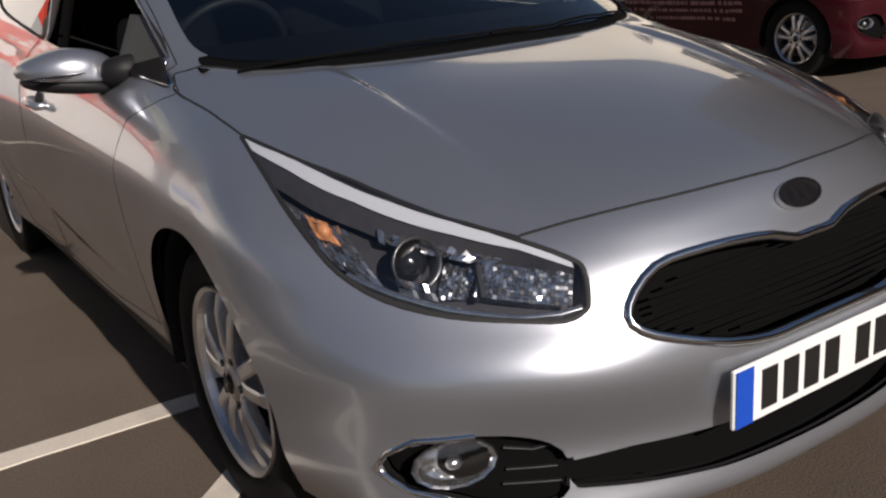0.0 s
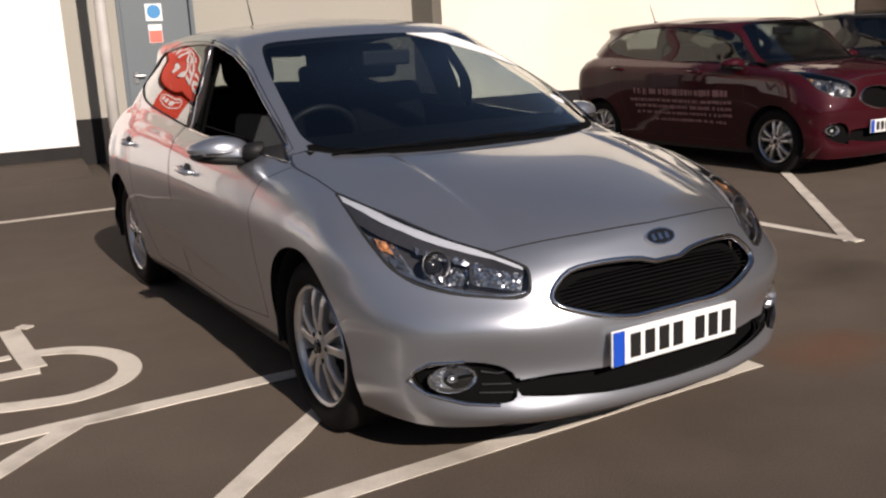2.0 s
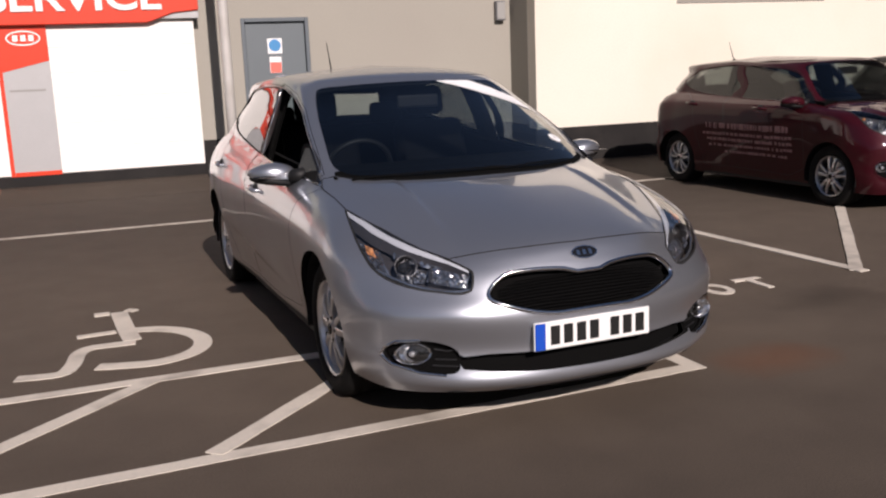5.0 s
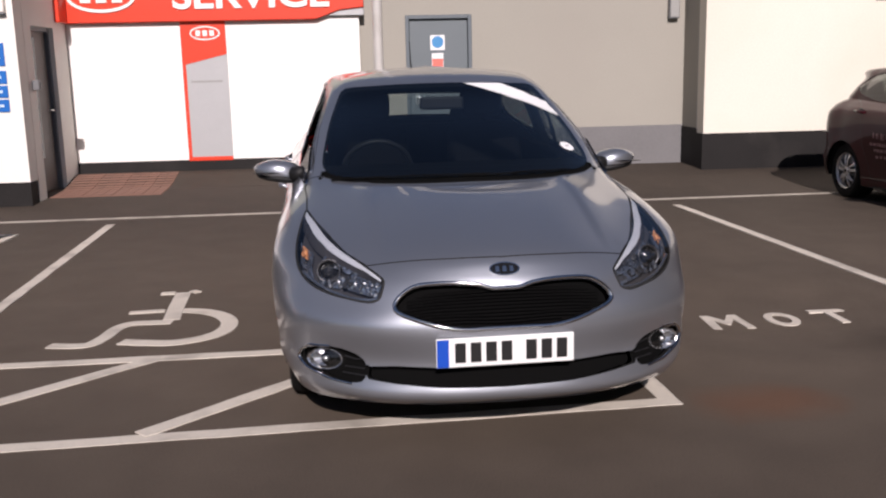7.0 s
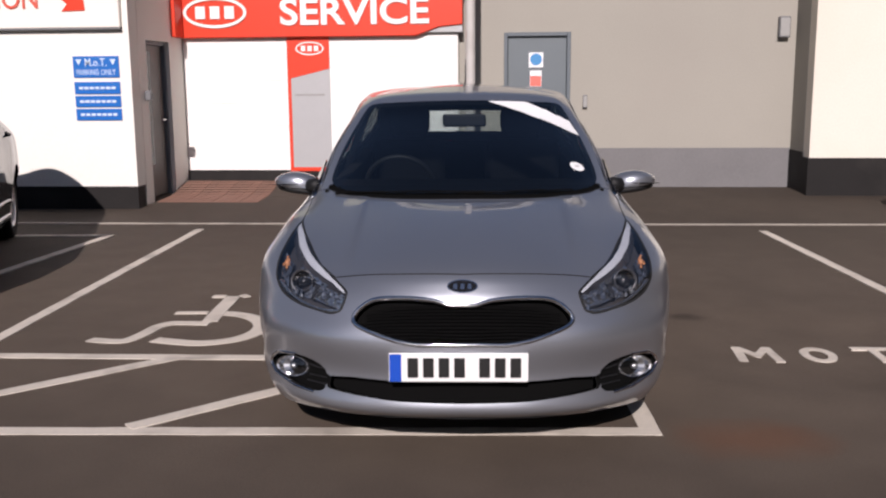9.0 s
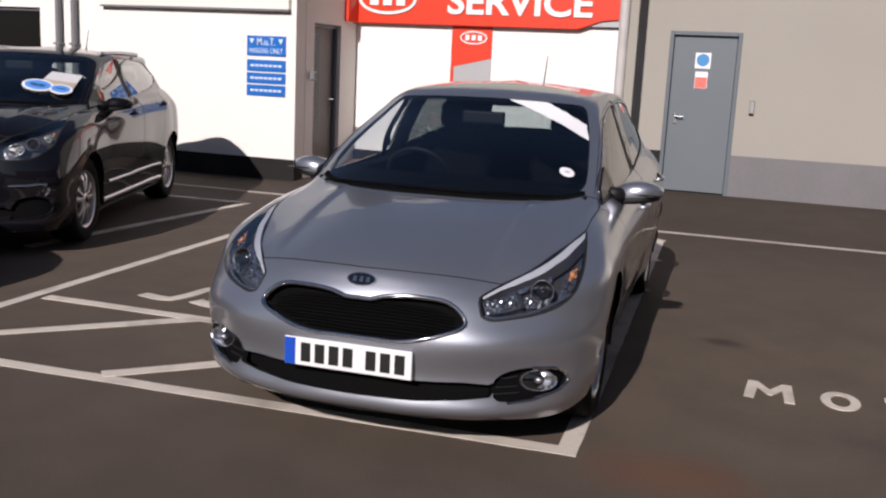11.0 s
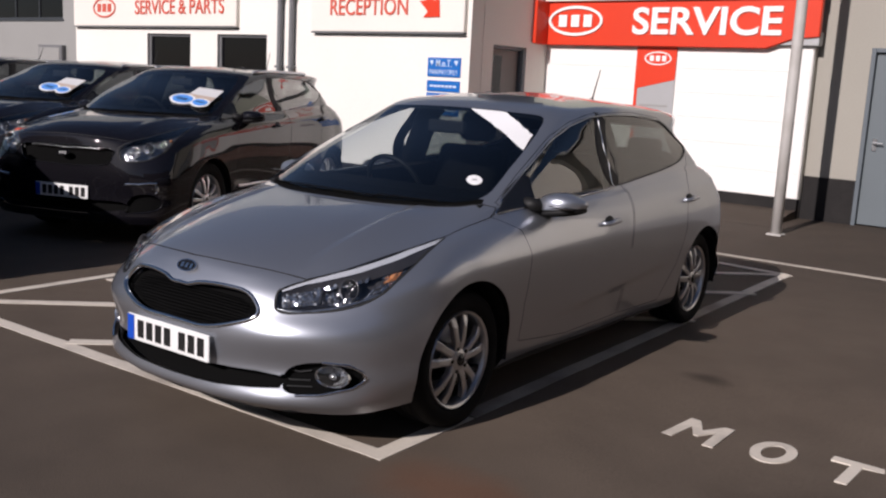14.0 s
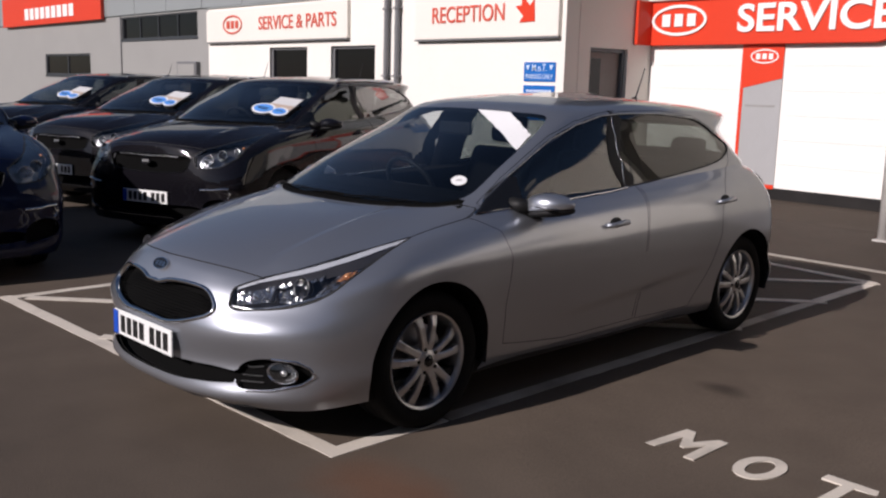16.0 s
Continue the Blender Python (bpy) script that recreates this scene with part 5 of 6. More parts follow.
    part("rear_window", sh.panel({"rear_window"}), SIDEGLASS, root, "tinted rear window")
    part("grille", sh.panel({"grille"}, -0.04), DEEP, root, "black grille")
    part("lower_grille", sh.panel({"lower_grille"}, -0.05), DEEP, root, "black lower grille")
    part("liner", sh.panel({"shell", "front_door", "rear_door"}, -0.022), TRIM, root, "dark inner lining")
    for side in (1, -1):
        fd = part("front_door", sh.panel({"front_door"}, 0, side), paint, root)
        rd = part("rear_door", sh.panel({"rear_door"}, 0, side), paint, root)
        for y0, y1 in ((-2, .22), (.22, 3)):
            if open_window and side < 0 and y0 < -1:
                continue                                    # this pane is wound down
            part("side_window", sh.panel({"side_glass"}, -0.004, side, (w_(0, y0, 1)[1] if y0 > -1 else -9, w_(0, y1, 1)[1] if y1 < 2 else 9)), SIDEGLASS if detail and y0 < 0 else DARKGLASS, root, "tinted side window glass")
        part("shut_line", strip_mesh(skin, refine(fdoor), 0.004, 0.0008, side), GAP, fd)
        part("shut_line", strip_mesh(skin, refine(rdoor), 0.004, 0.0008, side), GAP, rd)
        card = [(w_(.84, y, .5)[1], w_(.70, y, zt)) for y, zt in ((-.80, .93), (-.40, .955), (0, .97), (.45, .99), (.95, 1.03))]
        b = bmesh.new()
        rows = [[b.verts.new((q[0] * side - dx * side, y, z)) for dx, z in ((0.0, q[2]), (.05, q[2] - .015), (.05, w_(0, 0, .42)[2]), (-.06, w_(0, 0, .36)[2]))] for y, q in card]
        for p_, q_ in zip(rows, rows[1:]):
            for k in range(3):
                b.faces.new((p_[k], p_[k + 1], q_[k + 1], q_[k]))
        bmesh.ops.recalc_face_normals(b, faces=b.faces)
        part("door_card", b, TRIM, root, "dark inner door panel")
        b = bmesh.new()
        rows = [[b.verts.new(((q[0] - .035 - dx) * side, q[1] + dy, q[2])) for dx, dy in ((0, -.11), (.03, -.07), (.03, .10), (0, .15))] for q in (w_(.775, .24, .94), w_(.715, .24, 1.12), w_(.655, .25, 1.27), w_(.60, .27, 1.355))]
        for p_, q_ in zip(rows, rows[1:]):
            for k in range(3):
                b.faces.new((p_[k], p_[k + 1], q_[k + 1], q_[k]))
        bmesh.ops.recalc_face_normals(b, faces=b.faces)
        part("inner_pillar", b, TRIM, root, "dark inner pillar trim", smooth=True)
        # window trims and pillars
        part("window_seal", strip_mesh(skin, refine(dlo), 0.010, 0.003, side), GAP if detail else paint, root, "dark window seal")
        belt = [skin.sv(w_(*q_)) for q_ in ((.735, -.90, .985), (.752, -.970, .940), (.758, -.985, .930), (.770, -.85, .929), (.776, -.65, .933), (.782, -.40, .942), (.780, .0, .960), (.776, .15, .971))]
        part("window_trim", strip_mesh(skin, refine(belt, .03, False), 0.012, 0.006, side, closed=False), trim, root, "bright window trim", smooth=True)
        roofline = [skin.sv(w_(*q_)) for q_ in ((.735, -.90, .985), (.708, -.72, 1.078), (.682, -.53, 1.160), (.650, -.34, 1.238), (.632, -.12, 1.308), (.620, .10, 1.340), (.612, .30, 1.350), (.61, .65, 1.345), (.602, .98, 1.318))]
        part("window_trim", strip_mesh(skin, refine(roofline, .03, False), 0.007, 0.005, side, closed=False), SATIN if detail else paint, root, "slim upper window trim", smooth=True)
        a = [skin.sv(w_(.770, .22, .990)), skin.sv(w_(.605, .22, 1.345))]
        line = [(a[0][0] + (a[1][0] - a[0][0]) * t / 12, a[0][1] + (a[1][1] - a[0][1]) * t / 12) for t in range(13)]
        part("pillar", strip_mesh(skin, line, .11, 0.003, side, closed=False, lift=-0.002), paint if painted_pillars else BLACKPLASTIC, root, "window pillar")
        line = [skin.sv(w_(.776, .155, .972)), skin.sv(w_(.725, .155, 1.10)), skin.sv(w_(.665, .165, 1.25)), skin.sv(w_(.620, .18, 1.340))]
        part("pillar_trim", strip_mesh(skin, refine(line, 0.04, False), 0.009, 0.004, side, closed=False), trim, root, "bright vertical window trim")
        # lamps
        hl = part("headlight", sh.panel({"headlight"}, 0.001, side), LENS, root, "clear headlight lens")
        hl.visible_shadow = False
        part("housing", sh.panel({"headlight"}, -0.055, side), LAMPBLACK if detail else LAMPGREY, hl, "dark lamp housing")
        part("seal", strip_mesh(skin, refine(head), 0.010, 0.002, side), GAP, hl)
        up = [skin.sv(w_(*p)) for p in ((.734, -1.364, .845), (.700, -1.512, .810), (.652, -1.661, .771), (.570, -1.852, .721), (.508, -1.957, .694), (.460, -2.033, .664))]
        lg = bmesh.new()
        rr = refine(up, 0.02, False)
        P = skin.path(rr, 0.0, side)
        Q = []
        for (s, v), k in zip(rr, range(len(rr))):
            t = k / (len(rr) - 1)
            Q.append((s, v - (0.010 + 0.020 * math.sin(math.pi * (0.12 + 0.78 * t)) + 0.004 * t)))
        Q = skin.path(Q, -0.003, side)
        top = [(lg.verts.new(a), lg.verts.new(b)) for a, b in zip(P, Q)]
        for a, b in zip(top, top[1:]):
            lg.faces.new((a[0], a[1], b[1], b[0]))
        if detail:
            inner = bmesh.new()
            R1 = skin.path([(s_, v_ - (0.010 + 0.020 * math.sin(math.pi * (0.12 + 0.78 * k / (len(rr) - 1))) + 0.004 * k / (len(rr) - 1))) for k, (s_, v_) in enumerate(rr)], -0.006, side)
            R2 = skin.path([(s_, v_ - (0.030 + 0.034 * math.sin(math.pi * (0.06 + 0.84 * k / (len(rr) - 1))))) for k, (s_, v_) in enumerate(rr)], -0.034, side)
            pair = [(inner.verts.new(a), inner.verts.new(b)) for a, b in zip(R1, R2)]
            for a, b in zip(pair, pair[1:]):
                inner.faces.new((a[0], a[1], b[1], b[0]))
            part("inner_frame", inner, LAMPBLACK, hl, "black inner lamp frame", smooth=True)
            part("light_guide", lg, WHITELENS, hl, "white daytime light strip", smooth=True)
        else:
            lg.free()

        def lamp_at(p, depth, r, bezel):
            s, v = skin.sv(w_(*p))
            c, n = skin.path([(s, v)], -depth, side)[0], skin.normal(s, v)
            n = (Vector((n.x * side, n.y, n.z)) * 0.35 + Vector((0, -1, 0))).normalized()
            q = n.to_track_quat("X", "Z").to_matrix().to_4x4()
            b = lathe([(r * 1.30, 0.030), (r * 1.22, 0.034), (r * 1.08, 0.020), (r * 0.98, 0.0)], 32)
            o = part("bezel", b, bezel, hl, "bright lamp bezel", smooth=True)
            o.matrix_basis = Matrix.Translation(c) @ q
            b = lathe([(0.0005, 0.020), (r * 0.4, 0.018), (r * 0.75, 0.010), (r * 0.98, -0.004)], 32)
            o = part("projector", b, GLOSSBLACK, hl, "dark projector lens", smooth=True)
            o.matrix_basis = Matrix.Translation(c) @ q
            return c, q

        lamp_at((.664, -1.850, .678), 0.036, 0.036, LAMPSATIN if detail else CHROME)

        def facets(name, quad, nu, nv_, depth, tilt, material, seed, label):
            """A patch of small flat mirrors, each a little askew, behind the lens."""
            rng = random.Random(seed)
            q = [skin.sv(w_(*p)) for p in quad]
            b = bmesh.new()
            at = lambda i, j: tuple((q[0][k] * (1 - i) + q[1][k] * i) * (1 - j) + (q[3][k] * (1 - i) + q[2][k] * i) * j for k in (0, 1))
            for i in range(nu):
                for j in range(nv_):
                    e = 0.04
                    ring = [at((i + a) / nu, (j + c_) / nv_) for a, c_ in ((e, e), (1 - e, e), (1 - e, 1 - e), (e, 1 - e))]
                    ta, tb = rng.uniform(-tilt, tilt), rng.uniform(-tilt, tilt)
                    f = [b.verts.new(skin.path([r], -depth + d, side)[0]) for r, d in zip(ring, (-ta - tb, ta - tb, ta + tb, tb - ta))]
                    b.faces.new(f)
            return part(name, b, material, hl, label)

        def bowl(p, depth, r, sx):
            """A faceted reflector bowl with its bulb shield."""
            s, v = skin.sv(w_(*p))
            c, n = skin.path([(s, v)], -depth, side)[0], skin.normal(s, v)
            n = (Vector((n.x * side, n.y, n.z)) * 0.3 + Vector((0, -1, 0.1))).normalized()
            m = Matrix.Translation(c) @ n.to_track_quat("X", "Z").to_matrix().to_4x4() @ Matrix.Diagonal((1, sx, 1, 1))
            o = part("reflector", lathe([(r * 1.06, .022), (r, .024), (r * .93, .016), (r * .72, -.006), (r * .45, -.020), (.004, -.026)], 24), REFLECTOR, hl, "faceted chrome reflector bowl", smooth=True)
            o.matrix_basis = m
            o = part("bulb_shield", lathe([(.0005, .012), (.009, .010), (.011, -.02)], 16), STEEL, hl, smooth=True)
            o.matrix_basis = m

        if detail:
            facets("reflector", [(.600, -1.955, .614), (.480, -2.070, .604), (.462, -2.040, .650), (.570, -1.945, .684)], 22, 9, .020, .0018, REFLECTOR, 3, "faceted chrome main-beam reflector")
            facets("reflector", [(.655, -1.915, .616), (.612, -1.945, .610), (.585, -1.940, .680), (.615, -1.895, .694)], 9, 10, .040, .0018, REFLECTOR, 4, "faceted inner reflector")
            facets("reflector", [(.715, -1.855, .640), (.766, -1.785, .668), (.766, -1.620, .752), (.715, -1.735, .735)], 9, 7, .020, .0030, REFLECTOR, 5, "faceted corner reflector")
            facets("reflector", [(.700, -1.880, .628), (.660, -1.925, .614), (.650, -1.900, .640), (.690, -1.850, .652)], 8, 2, .030, .0030, STEEL, 7, "bright strip under the projector")
            facets("reflector", [(.690, -1.790, .715), (.560, -1.950, .672), (.530, -1.955, .684), (.668, -1.770, .732)], 16, 2, .024, .0030, REFLECTOR, 8, "faceted upper reflector")
            facets("indicator", [(.742, -1.760, .700), (.760, -1.715, .712), (.758, -1.655, .738), (.738, -1.700, .732)], 5, 4, .014, .003, AMBER, 6, "amber indicator reflector")
            fin = [w_(*q_) for q_ in ((.588, -1.958, .690), (.598, -1.965, .610))]
            part("divider", tube(skin.path([skin.sv(q_) for q_ in fin], -.012, side), .006, 6), LAMPSATIN, hl, "satin lamp divider")
            low = [skin.sv(w_(*q_)) for q_ in ((.480, -2.082, .596), (.505, -2.068, .590), (.574, -2.026, .595), (.657, -1.956, .607), (.722, -1.878, .632), (.758, -1.805, .662))]
            part("reflector_rib", strip_mesh(skin, refine(low, .02, False), .014, .006, side, closed=False, lift=-.012), REFLECTOR, hl, "bright lower reflector rib", smooth=True)
        else:
            bowl((.572, -1.985, .642), 0.030, 0.042, 1.25)
            bowl((.735, -1.755, .700), 0.030, 0.028, 1.0)
        s, v = skin.sv(w_(.748, -1.70, .722))
        c = skin.path([(s, v)], -0.018, side)[0]
        part("indicator", ellipsoid(c, (.012, .020, .014)), AMBER, hl, "amber indicator bulb", smooth=True)
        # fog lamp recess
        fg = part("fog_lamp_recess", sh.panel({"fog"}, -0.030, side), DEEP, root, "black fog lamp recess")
        s, v = skin.sv(w_(.695, -1.985, .345 if not square_grille else .425))
        c, n = skin.path([(s, v)], -0.02, side)[0], skin.normal(s, v)
        q = (Vector((n.x * side * 0.5, n.y, n.z)).normalized()).to_track_quat("X", "Z").to_matrix().to_4x4()
        for nm, pr, mt in (("bezel", [(.046, .006), (.044, .012), (.040, .008), (.033, -.008), (.018, -.018), (.001, -.020)], REFLECTOR), ("lens", [(.0005, .016), (.025, .014), (.043, .007)], LENS)):
            o = part(nm, lathe(pr, 14 if nm == "bezel" else 32), mt, fg, smooth=nm == "lens")
            o.matrix_basis = Matrix.Translation(c) @ q @ Matrix.Diagonal((1, 1.65, 0.95, 1))
            o.visible_shadow = nm != "lens"
        part("bulb", ellipsoid(c, (.016, .012, .012)), STEEL, fg, "fog bulb", smooth=True)
        cr = [skin.sv(w_(*p)) for p in ((.66, -2.01, .404), (.728, -1.945, .396), (.766, -1.90, .368), (.774, -1.89, .338), (.752, -1.93, .302), (.67, -2.02, .277), (.58, -2.08, .268))]
        part("trim", strip_mesh(skin, refine(cr, 0.02, False), 0.012, 0.006, side, closed=False), CHROME if detail else paint, fg, "bright crescent trim", smooth=True)
        if detail:
            for k in range(3):
                sl = [skin.sv(w_(*q_)) for q_ in ((.545, -2.092, .300 + .028 * k), (.585, -2.068, .300 + .028 * k), (.625, -2.04, .302 + .028 * k))]
                part("slat", strip_mesh(skin, refine(sl, .02, False), .006, .006, side, closed=False, lift=-.026), GRAPHITE, fg, smooth=True)
        # tail lamp
        part("tail_light", sh.panel({"tail_light"}, 0.004, side), REDLENS, root, "red tail lamp")
        # handles
        for hy, hz, dr in ((-.06, .815, fd), (1.02, .868, rd)):
            s, v = skin.sv(w_(.885, hy, hz))
            c, n = skin.path([(s, v)], 0.0, side)[0], skin.normal(s, v)
            c0 = Vector((c.x, c.y, c.z))
            dx = 0.028 * side
            o = part("door_handle", tube([c0 + Vector((-.01 * side, -.085, -.004)), c0 + Vector((dx * .9, -.070, -.003)), c0 + Vector((dx, 0, .001)), c0 + Vector((dx * .9, .070, .004)), c0 + Vector((-.01 * side, .085, .005))], [.010, .013, .014, .013, .010], 10), paint, dr, smooth=True)
            # black bulge standing for the shade in the cup behind the handle
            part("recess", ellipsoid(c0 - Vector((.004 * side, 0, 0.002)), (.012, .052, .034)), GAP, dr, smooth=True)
        # mirror
        mx, my, mz = w_(.892, -.635, .940)
        hs = ellipsoid((0, 0, 0), (.120, .080, .058), 2.5, 32, 20)
        for q in hs.verts:
            t = q.co.x / .122
            q.co.y += 0.030 * t * t + 0.018 * t
            q.co.z *= 1.06 - 0.50 * max(t, 0) ** 1.3
            if q.co.z < -0.016:
                q.co.z = -0.016 + (q.co.z + 0.016) * 0.22
            q.co.z += 0.012 * t
            if q.co.y > 0.045:
                q.co.y = 0.045 + (q.co.y - 0.045) * 0.15
        if side < 0:
            bmesh.ops.scale(hs, vec=(-1, 1, 1), verts=hs.verts)
            bmesh.ops.reverse_faces(hs, faces=hs.faces)
        mo = part("door_mirror", hs, paint, root, "door mirror housing", smooth=True)
        mo.location = (mx * side, my, mz)
        lowm = ellipsoid((-.008, 0.006, -.030), (.118, .074, .024), 2.6, 28, 10)
        for q in lowm.verts:
            t = q.co.x / .12
            q.co.y += 0.026 * t * t + 0.016 * t
            q.co.z += 0.016 * t
        bmesh.ops.scale(lowm, vec=(side, 1, 1), verts=lowm.verts)
        part("under_cover", lowm, BLACKPLASTIC, mo, smooth=True)
        part("mirror_glass", ellipsoid((-.008 * side, .060, .008), (.082, .004, .034), 3.0, 24, 10), CHROME, mo, "mirror glass", smooth=True)
        part("repeater", ellipsoid((.045 * side, -.072, .000), (.080, .018, .0035), 2.2), GLOSSBLACK, mo, "slim indicator repeater", smooth=True)
        bx, by, bz = w_(.765, -.745, .945)
        part("foot", tube([((bx - mx - .02) * side, by - my, bz - mz - .004), ((bx - mx + .035) * side, (by - my) * .7, bz - mz - .010), ((-.075) * side, .0, -.030)], [.036, .034, .028], 12), BLACKPLASTIC, mo, "black mirror foot", smooth=True)
        sail = [skin.sv(w_(.758, -.975, .934)), skin.sv(w_(.774, -.69, .936)), skin.sv(w_(.722, -.685, 1.065)), skin.sv(w_(.710, -.725, 1.074)), skin.sv(w_(.735, -.895, .987))]
        sb = bmesh.new()
        vs = [sb.verts.new(p) for p in skin.path(sail, 0.007, side)]
        sb.faces.new(vs)
        rsb = bmesh.ops.extrude_face_region(sb, geom=list(sb.faces))
        for g in rsb["geom"]:
            if isinstance(g, bmesh.types.BMVert):
                g.co.x += 0.01 * side
        part("sail_panel", sb, GLOSSBLACK, root, "black mirror corner panel")
        # wheel well
        for yc in (ya, yb):
            b = bmesh.new()
            rows = []
            for xx in (.50, .848):
                rows.append([b.verts.new((xx * side * (w_(1, 0, .5)[0]), yc + (R + .002) * math.cos(a), wheel_r + arch_gap + (R + .002) * math.sin(a))) for a in np.linspace(-0.22, math.pi + 0.22, 30)])
            for i in range(29):
                b.faces.new((rows[0][i], rows[0][i + 1], rows[1][i + 1], rows[1][i]))
            b.faces.new(rows[0])
            bmesh.ops.recalc_face_normals(b, faces=b.faces)
            # arch lip folded in from the skin
            part("wheel_well", b, BLACKPLASTIC, root, "black wheel well liner")
            wheel(root, (.822 * w_(1, 0, .5)[0]) * side, yc, wheel_r, side, rim_r=rim_r)
    part("shut_line", strip_mesh(skin, refine([q for q in hood if q[0] >= 0 and q[1] < skin.sv(w_(.72, -.95, .94))[1] + 1], 0.03, False), 0.006, 0.0015, 1, closed=False), GAP, root, "hood gap")
    part("shut_line", strip_mesh(skin, refine([q for q in hood if q[0] >= 0], 0.03, False), 0.007, 0.001, -1, closed=False), GAP, root, "hood gap")
    # grille surround
    gb = bmesh.new()
    g0 = refine([q for q in grille if q[0] >= 0], 0.02, False)
    for side in (1, -1):
        strip_mesh(skin, g0, 0.019 if detail else 0.009, 0.011 if detail else 0.008, side, gb, closed=False)
    part("grille_surround", gb, GLOSSBLACK if square_grille else CHROME, root, "grille surround", smooth=True)
    if square_grille:
        for z, hh in ((.648, .006),):
            b = bmesh.new()
            for side in (1, -1):
                strip_mesh(skin, [skin.sv(w_(.31 * k / 8, -2.15 + .05 * (k / 8) ** 2, z)) for k in range(9)], hh, .006, side, b, closed=False)
            part("grille_bar", b, SATIN, root, "bright bar across the grille", smooth=True)
    # mesh bars in the grille
    for z in ([.506 + .013 * i for i in range(11)] if detail else []):
        b = bmesh.new()
        line = []
        for i in range(27):
            x = -.40 + .80 * i / 26
            d = abs(x)
            if not (.490 + .07 * max(0, (d - .15) / .25) ** 2 + .008 < z < .632 + .02 * math.exp(-((d - .25) / .11) ** 2) - .07 * max(0, (d - .33) / .08) ** 2 - .008):
                continue
            s, v = skin.sv((d, -2.16, z))
            p = skin.path([(s, v)], -0.012, 1)[0]
            line.append((x, p.y, p.z))
        for _ in range(6):
            line = line[:1] + [tuple((a + 2 * b + c) / 4 for a, b, c in zip(line[k - 1], line[k], line[k + 1])) for k in range(1, len(line) - 1)] + line[-1:]
        if len(line) > 4:
            part("grille_bar", tube(line, 0.0026, 5), DEEP, root)
    # underside
    ub = bmesh.new()
    x1 = w_(.80, 0, .2)[0]
    ol = [w_(*q) for q in ((.0, -2.165, 0), (.29, -2.145, 0), (.545, -2.06, 0), (.75, -1.88, 0), (.805, -1.66, 0), (.805, -.9, 0), (.81, .9, 0), (.76, 1.66, 0), (.56, 1.92, 0))]
    prism([(q[0], q[1]) for q in ol] + [(-q[0], q[1]) for q in ol[:0:-1]], w_(0, 0, .24)[2] - w_(0, 0, .187)[2], Matrix.Translation((0, 0, w_(0, 0, .187)[2])), ub)
    part("underbody", ub, BLACKPLASTIC, root, "dark underside")
    # bumper lip edge and plate
    py = min(skin.at(0.02, skin.sv((0, w_(0, -2.2, .4)[1], plate_z + .055 + k))[1])[1] for k in (-.055, 0, .055))
    pz0 = plate_z
    pl = part("number_plate", box(-.275 + .0, .245, py - .016, py - .006, pz0, pz0 + .111, 0.003), PLATE, root, "white number plate")
    part("band", box(-.272, -.228, py - .0185, py - .0165, pz0 + .003, pz0 + .108), PLATEBLUE, pl, "blue band")
    for i in range(7):
        x = -.205 + i * .058 + (.035 if i > 3 else 0)
        part("bar", box(x, x + .040, py - .0185, py - .0165, pz0 + .018, pz0 + .093, 0.0), INK, pl)
    # emblem: a plain oval
    s, v = skin.sv(w_(0, -2.125, .692) if not square_grille else w_(0, -2.17, .612))
    c, n = skin.path([(s, v)], 0.016 if square_grille else 0.001, 1)[0], skin.normal(s, v)
    m = Matrix.Translation((0, c.y, c.z)) @ Matrix(((1, 0, 0), (0, n.z, n.y), (0, -n.y, n.z))).to_4x4()
    em = part("emblem", prism(ellipse(0, 0, .055, .025, 36), .006, m, bevel=0.002), GLOSSBLACK, root, "dark oval emblem")
    part("oval", ring_slab(0, 0, .058, .028, .0045, .010, m), CHROME, em)
    b = bmesh.new()
    for cx in (-.027, 0, .027):
        prism([(cx - .008, -.011), (cx + .008, -.011), (cx + .006, .011), (cx - .006, .011)], .0085, m, b)
    part("mark", b, SATIN if square_grille else CHROME, em)
    # interior
    seat_x = .36 * w_(1, 0, .9)[0]
    zb = w_(0, 0, .30)[2]
    dz = w_(0, 0, .95)[2] - .95
    for side in (1, -1):
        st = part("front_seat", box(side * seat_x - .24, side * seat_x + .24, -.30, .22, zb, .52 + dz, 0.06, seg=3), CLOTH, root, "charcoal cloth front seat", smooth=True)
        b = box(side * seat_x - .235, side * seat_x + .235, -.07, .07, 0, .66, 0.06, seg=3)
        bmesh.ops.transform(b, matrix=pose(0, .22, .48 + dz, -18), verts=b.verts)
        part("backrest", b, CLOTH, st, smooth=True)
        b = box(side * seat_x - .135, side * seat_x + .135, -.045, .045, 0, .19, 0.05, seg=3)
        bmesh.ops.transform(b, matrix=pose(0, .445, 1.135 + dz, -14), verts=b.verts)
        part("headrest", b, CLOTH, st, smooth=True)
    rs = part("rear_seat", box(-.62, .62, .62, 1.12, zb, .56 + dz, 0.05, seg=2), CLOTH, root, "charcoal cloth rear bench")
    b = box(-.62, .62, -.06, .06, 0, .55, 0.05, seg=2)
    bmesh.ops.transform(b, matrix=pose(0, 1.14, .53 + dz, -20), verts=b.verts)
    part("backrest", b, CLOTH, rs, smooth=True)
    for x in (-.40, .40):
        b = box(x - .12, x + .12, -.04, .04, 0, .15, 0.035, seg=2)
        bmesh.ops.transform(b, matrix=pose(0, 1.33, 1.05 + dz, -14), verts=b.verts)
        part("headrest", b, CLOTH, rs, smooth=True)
    b = bmesh.new()
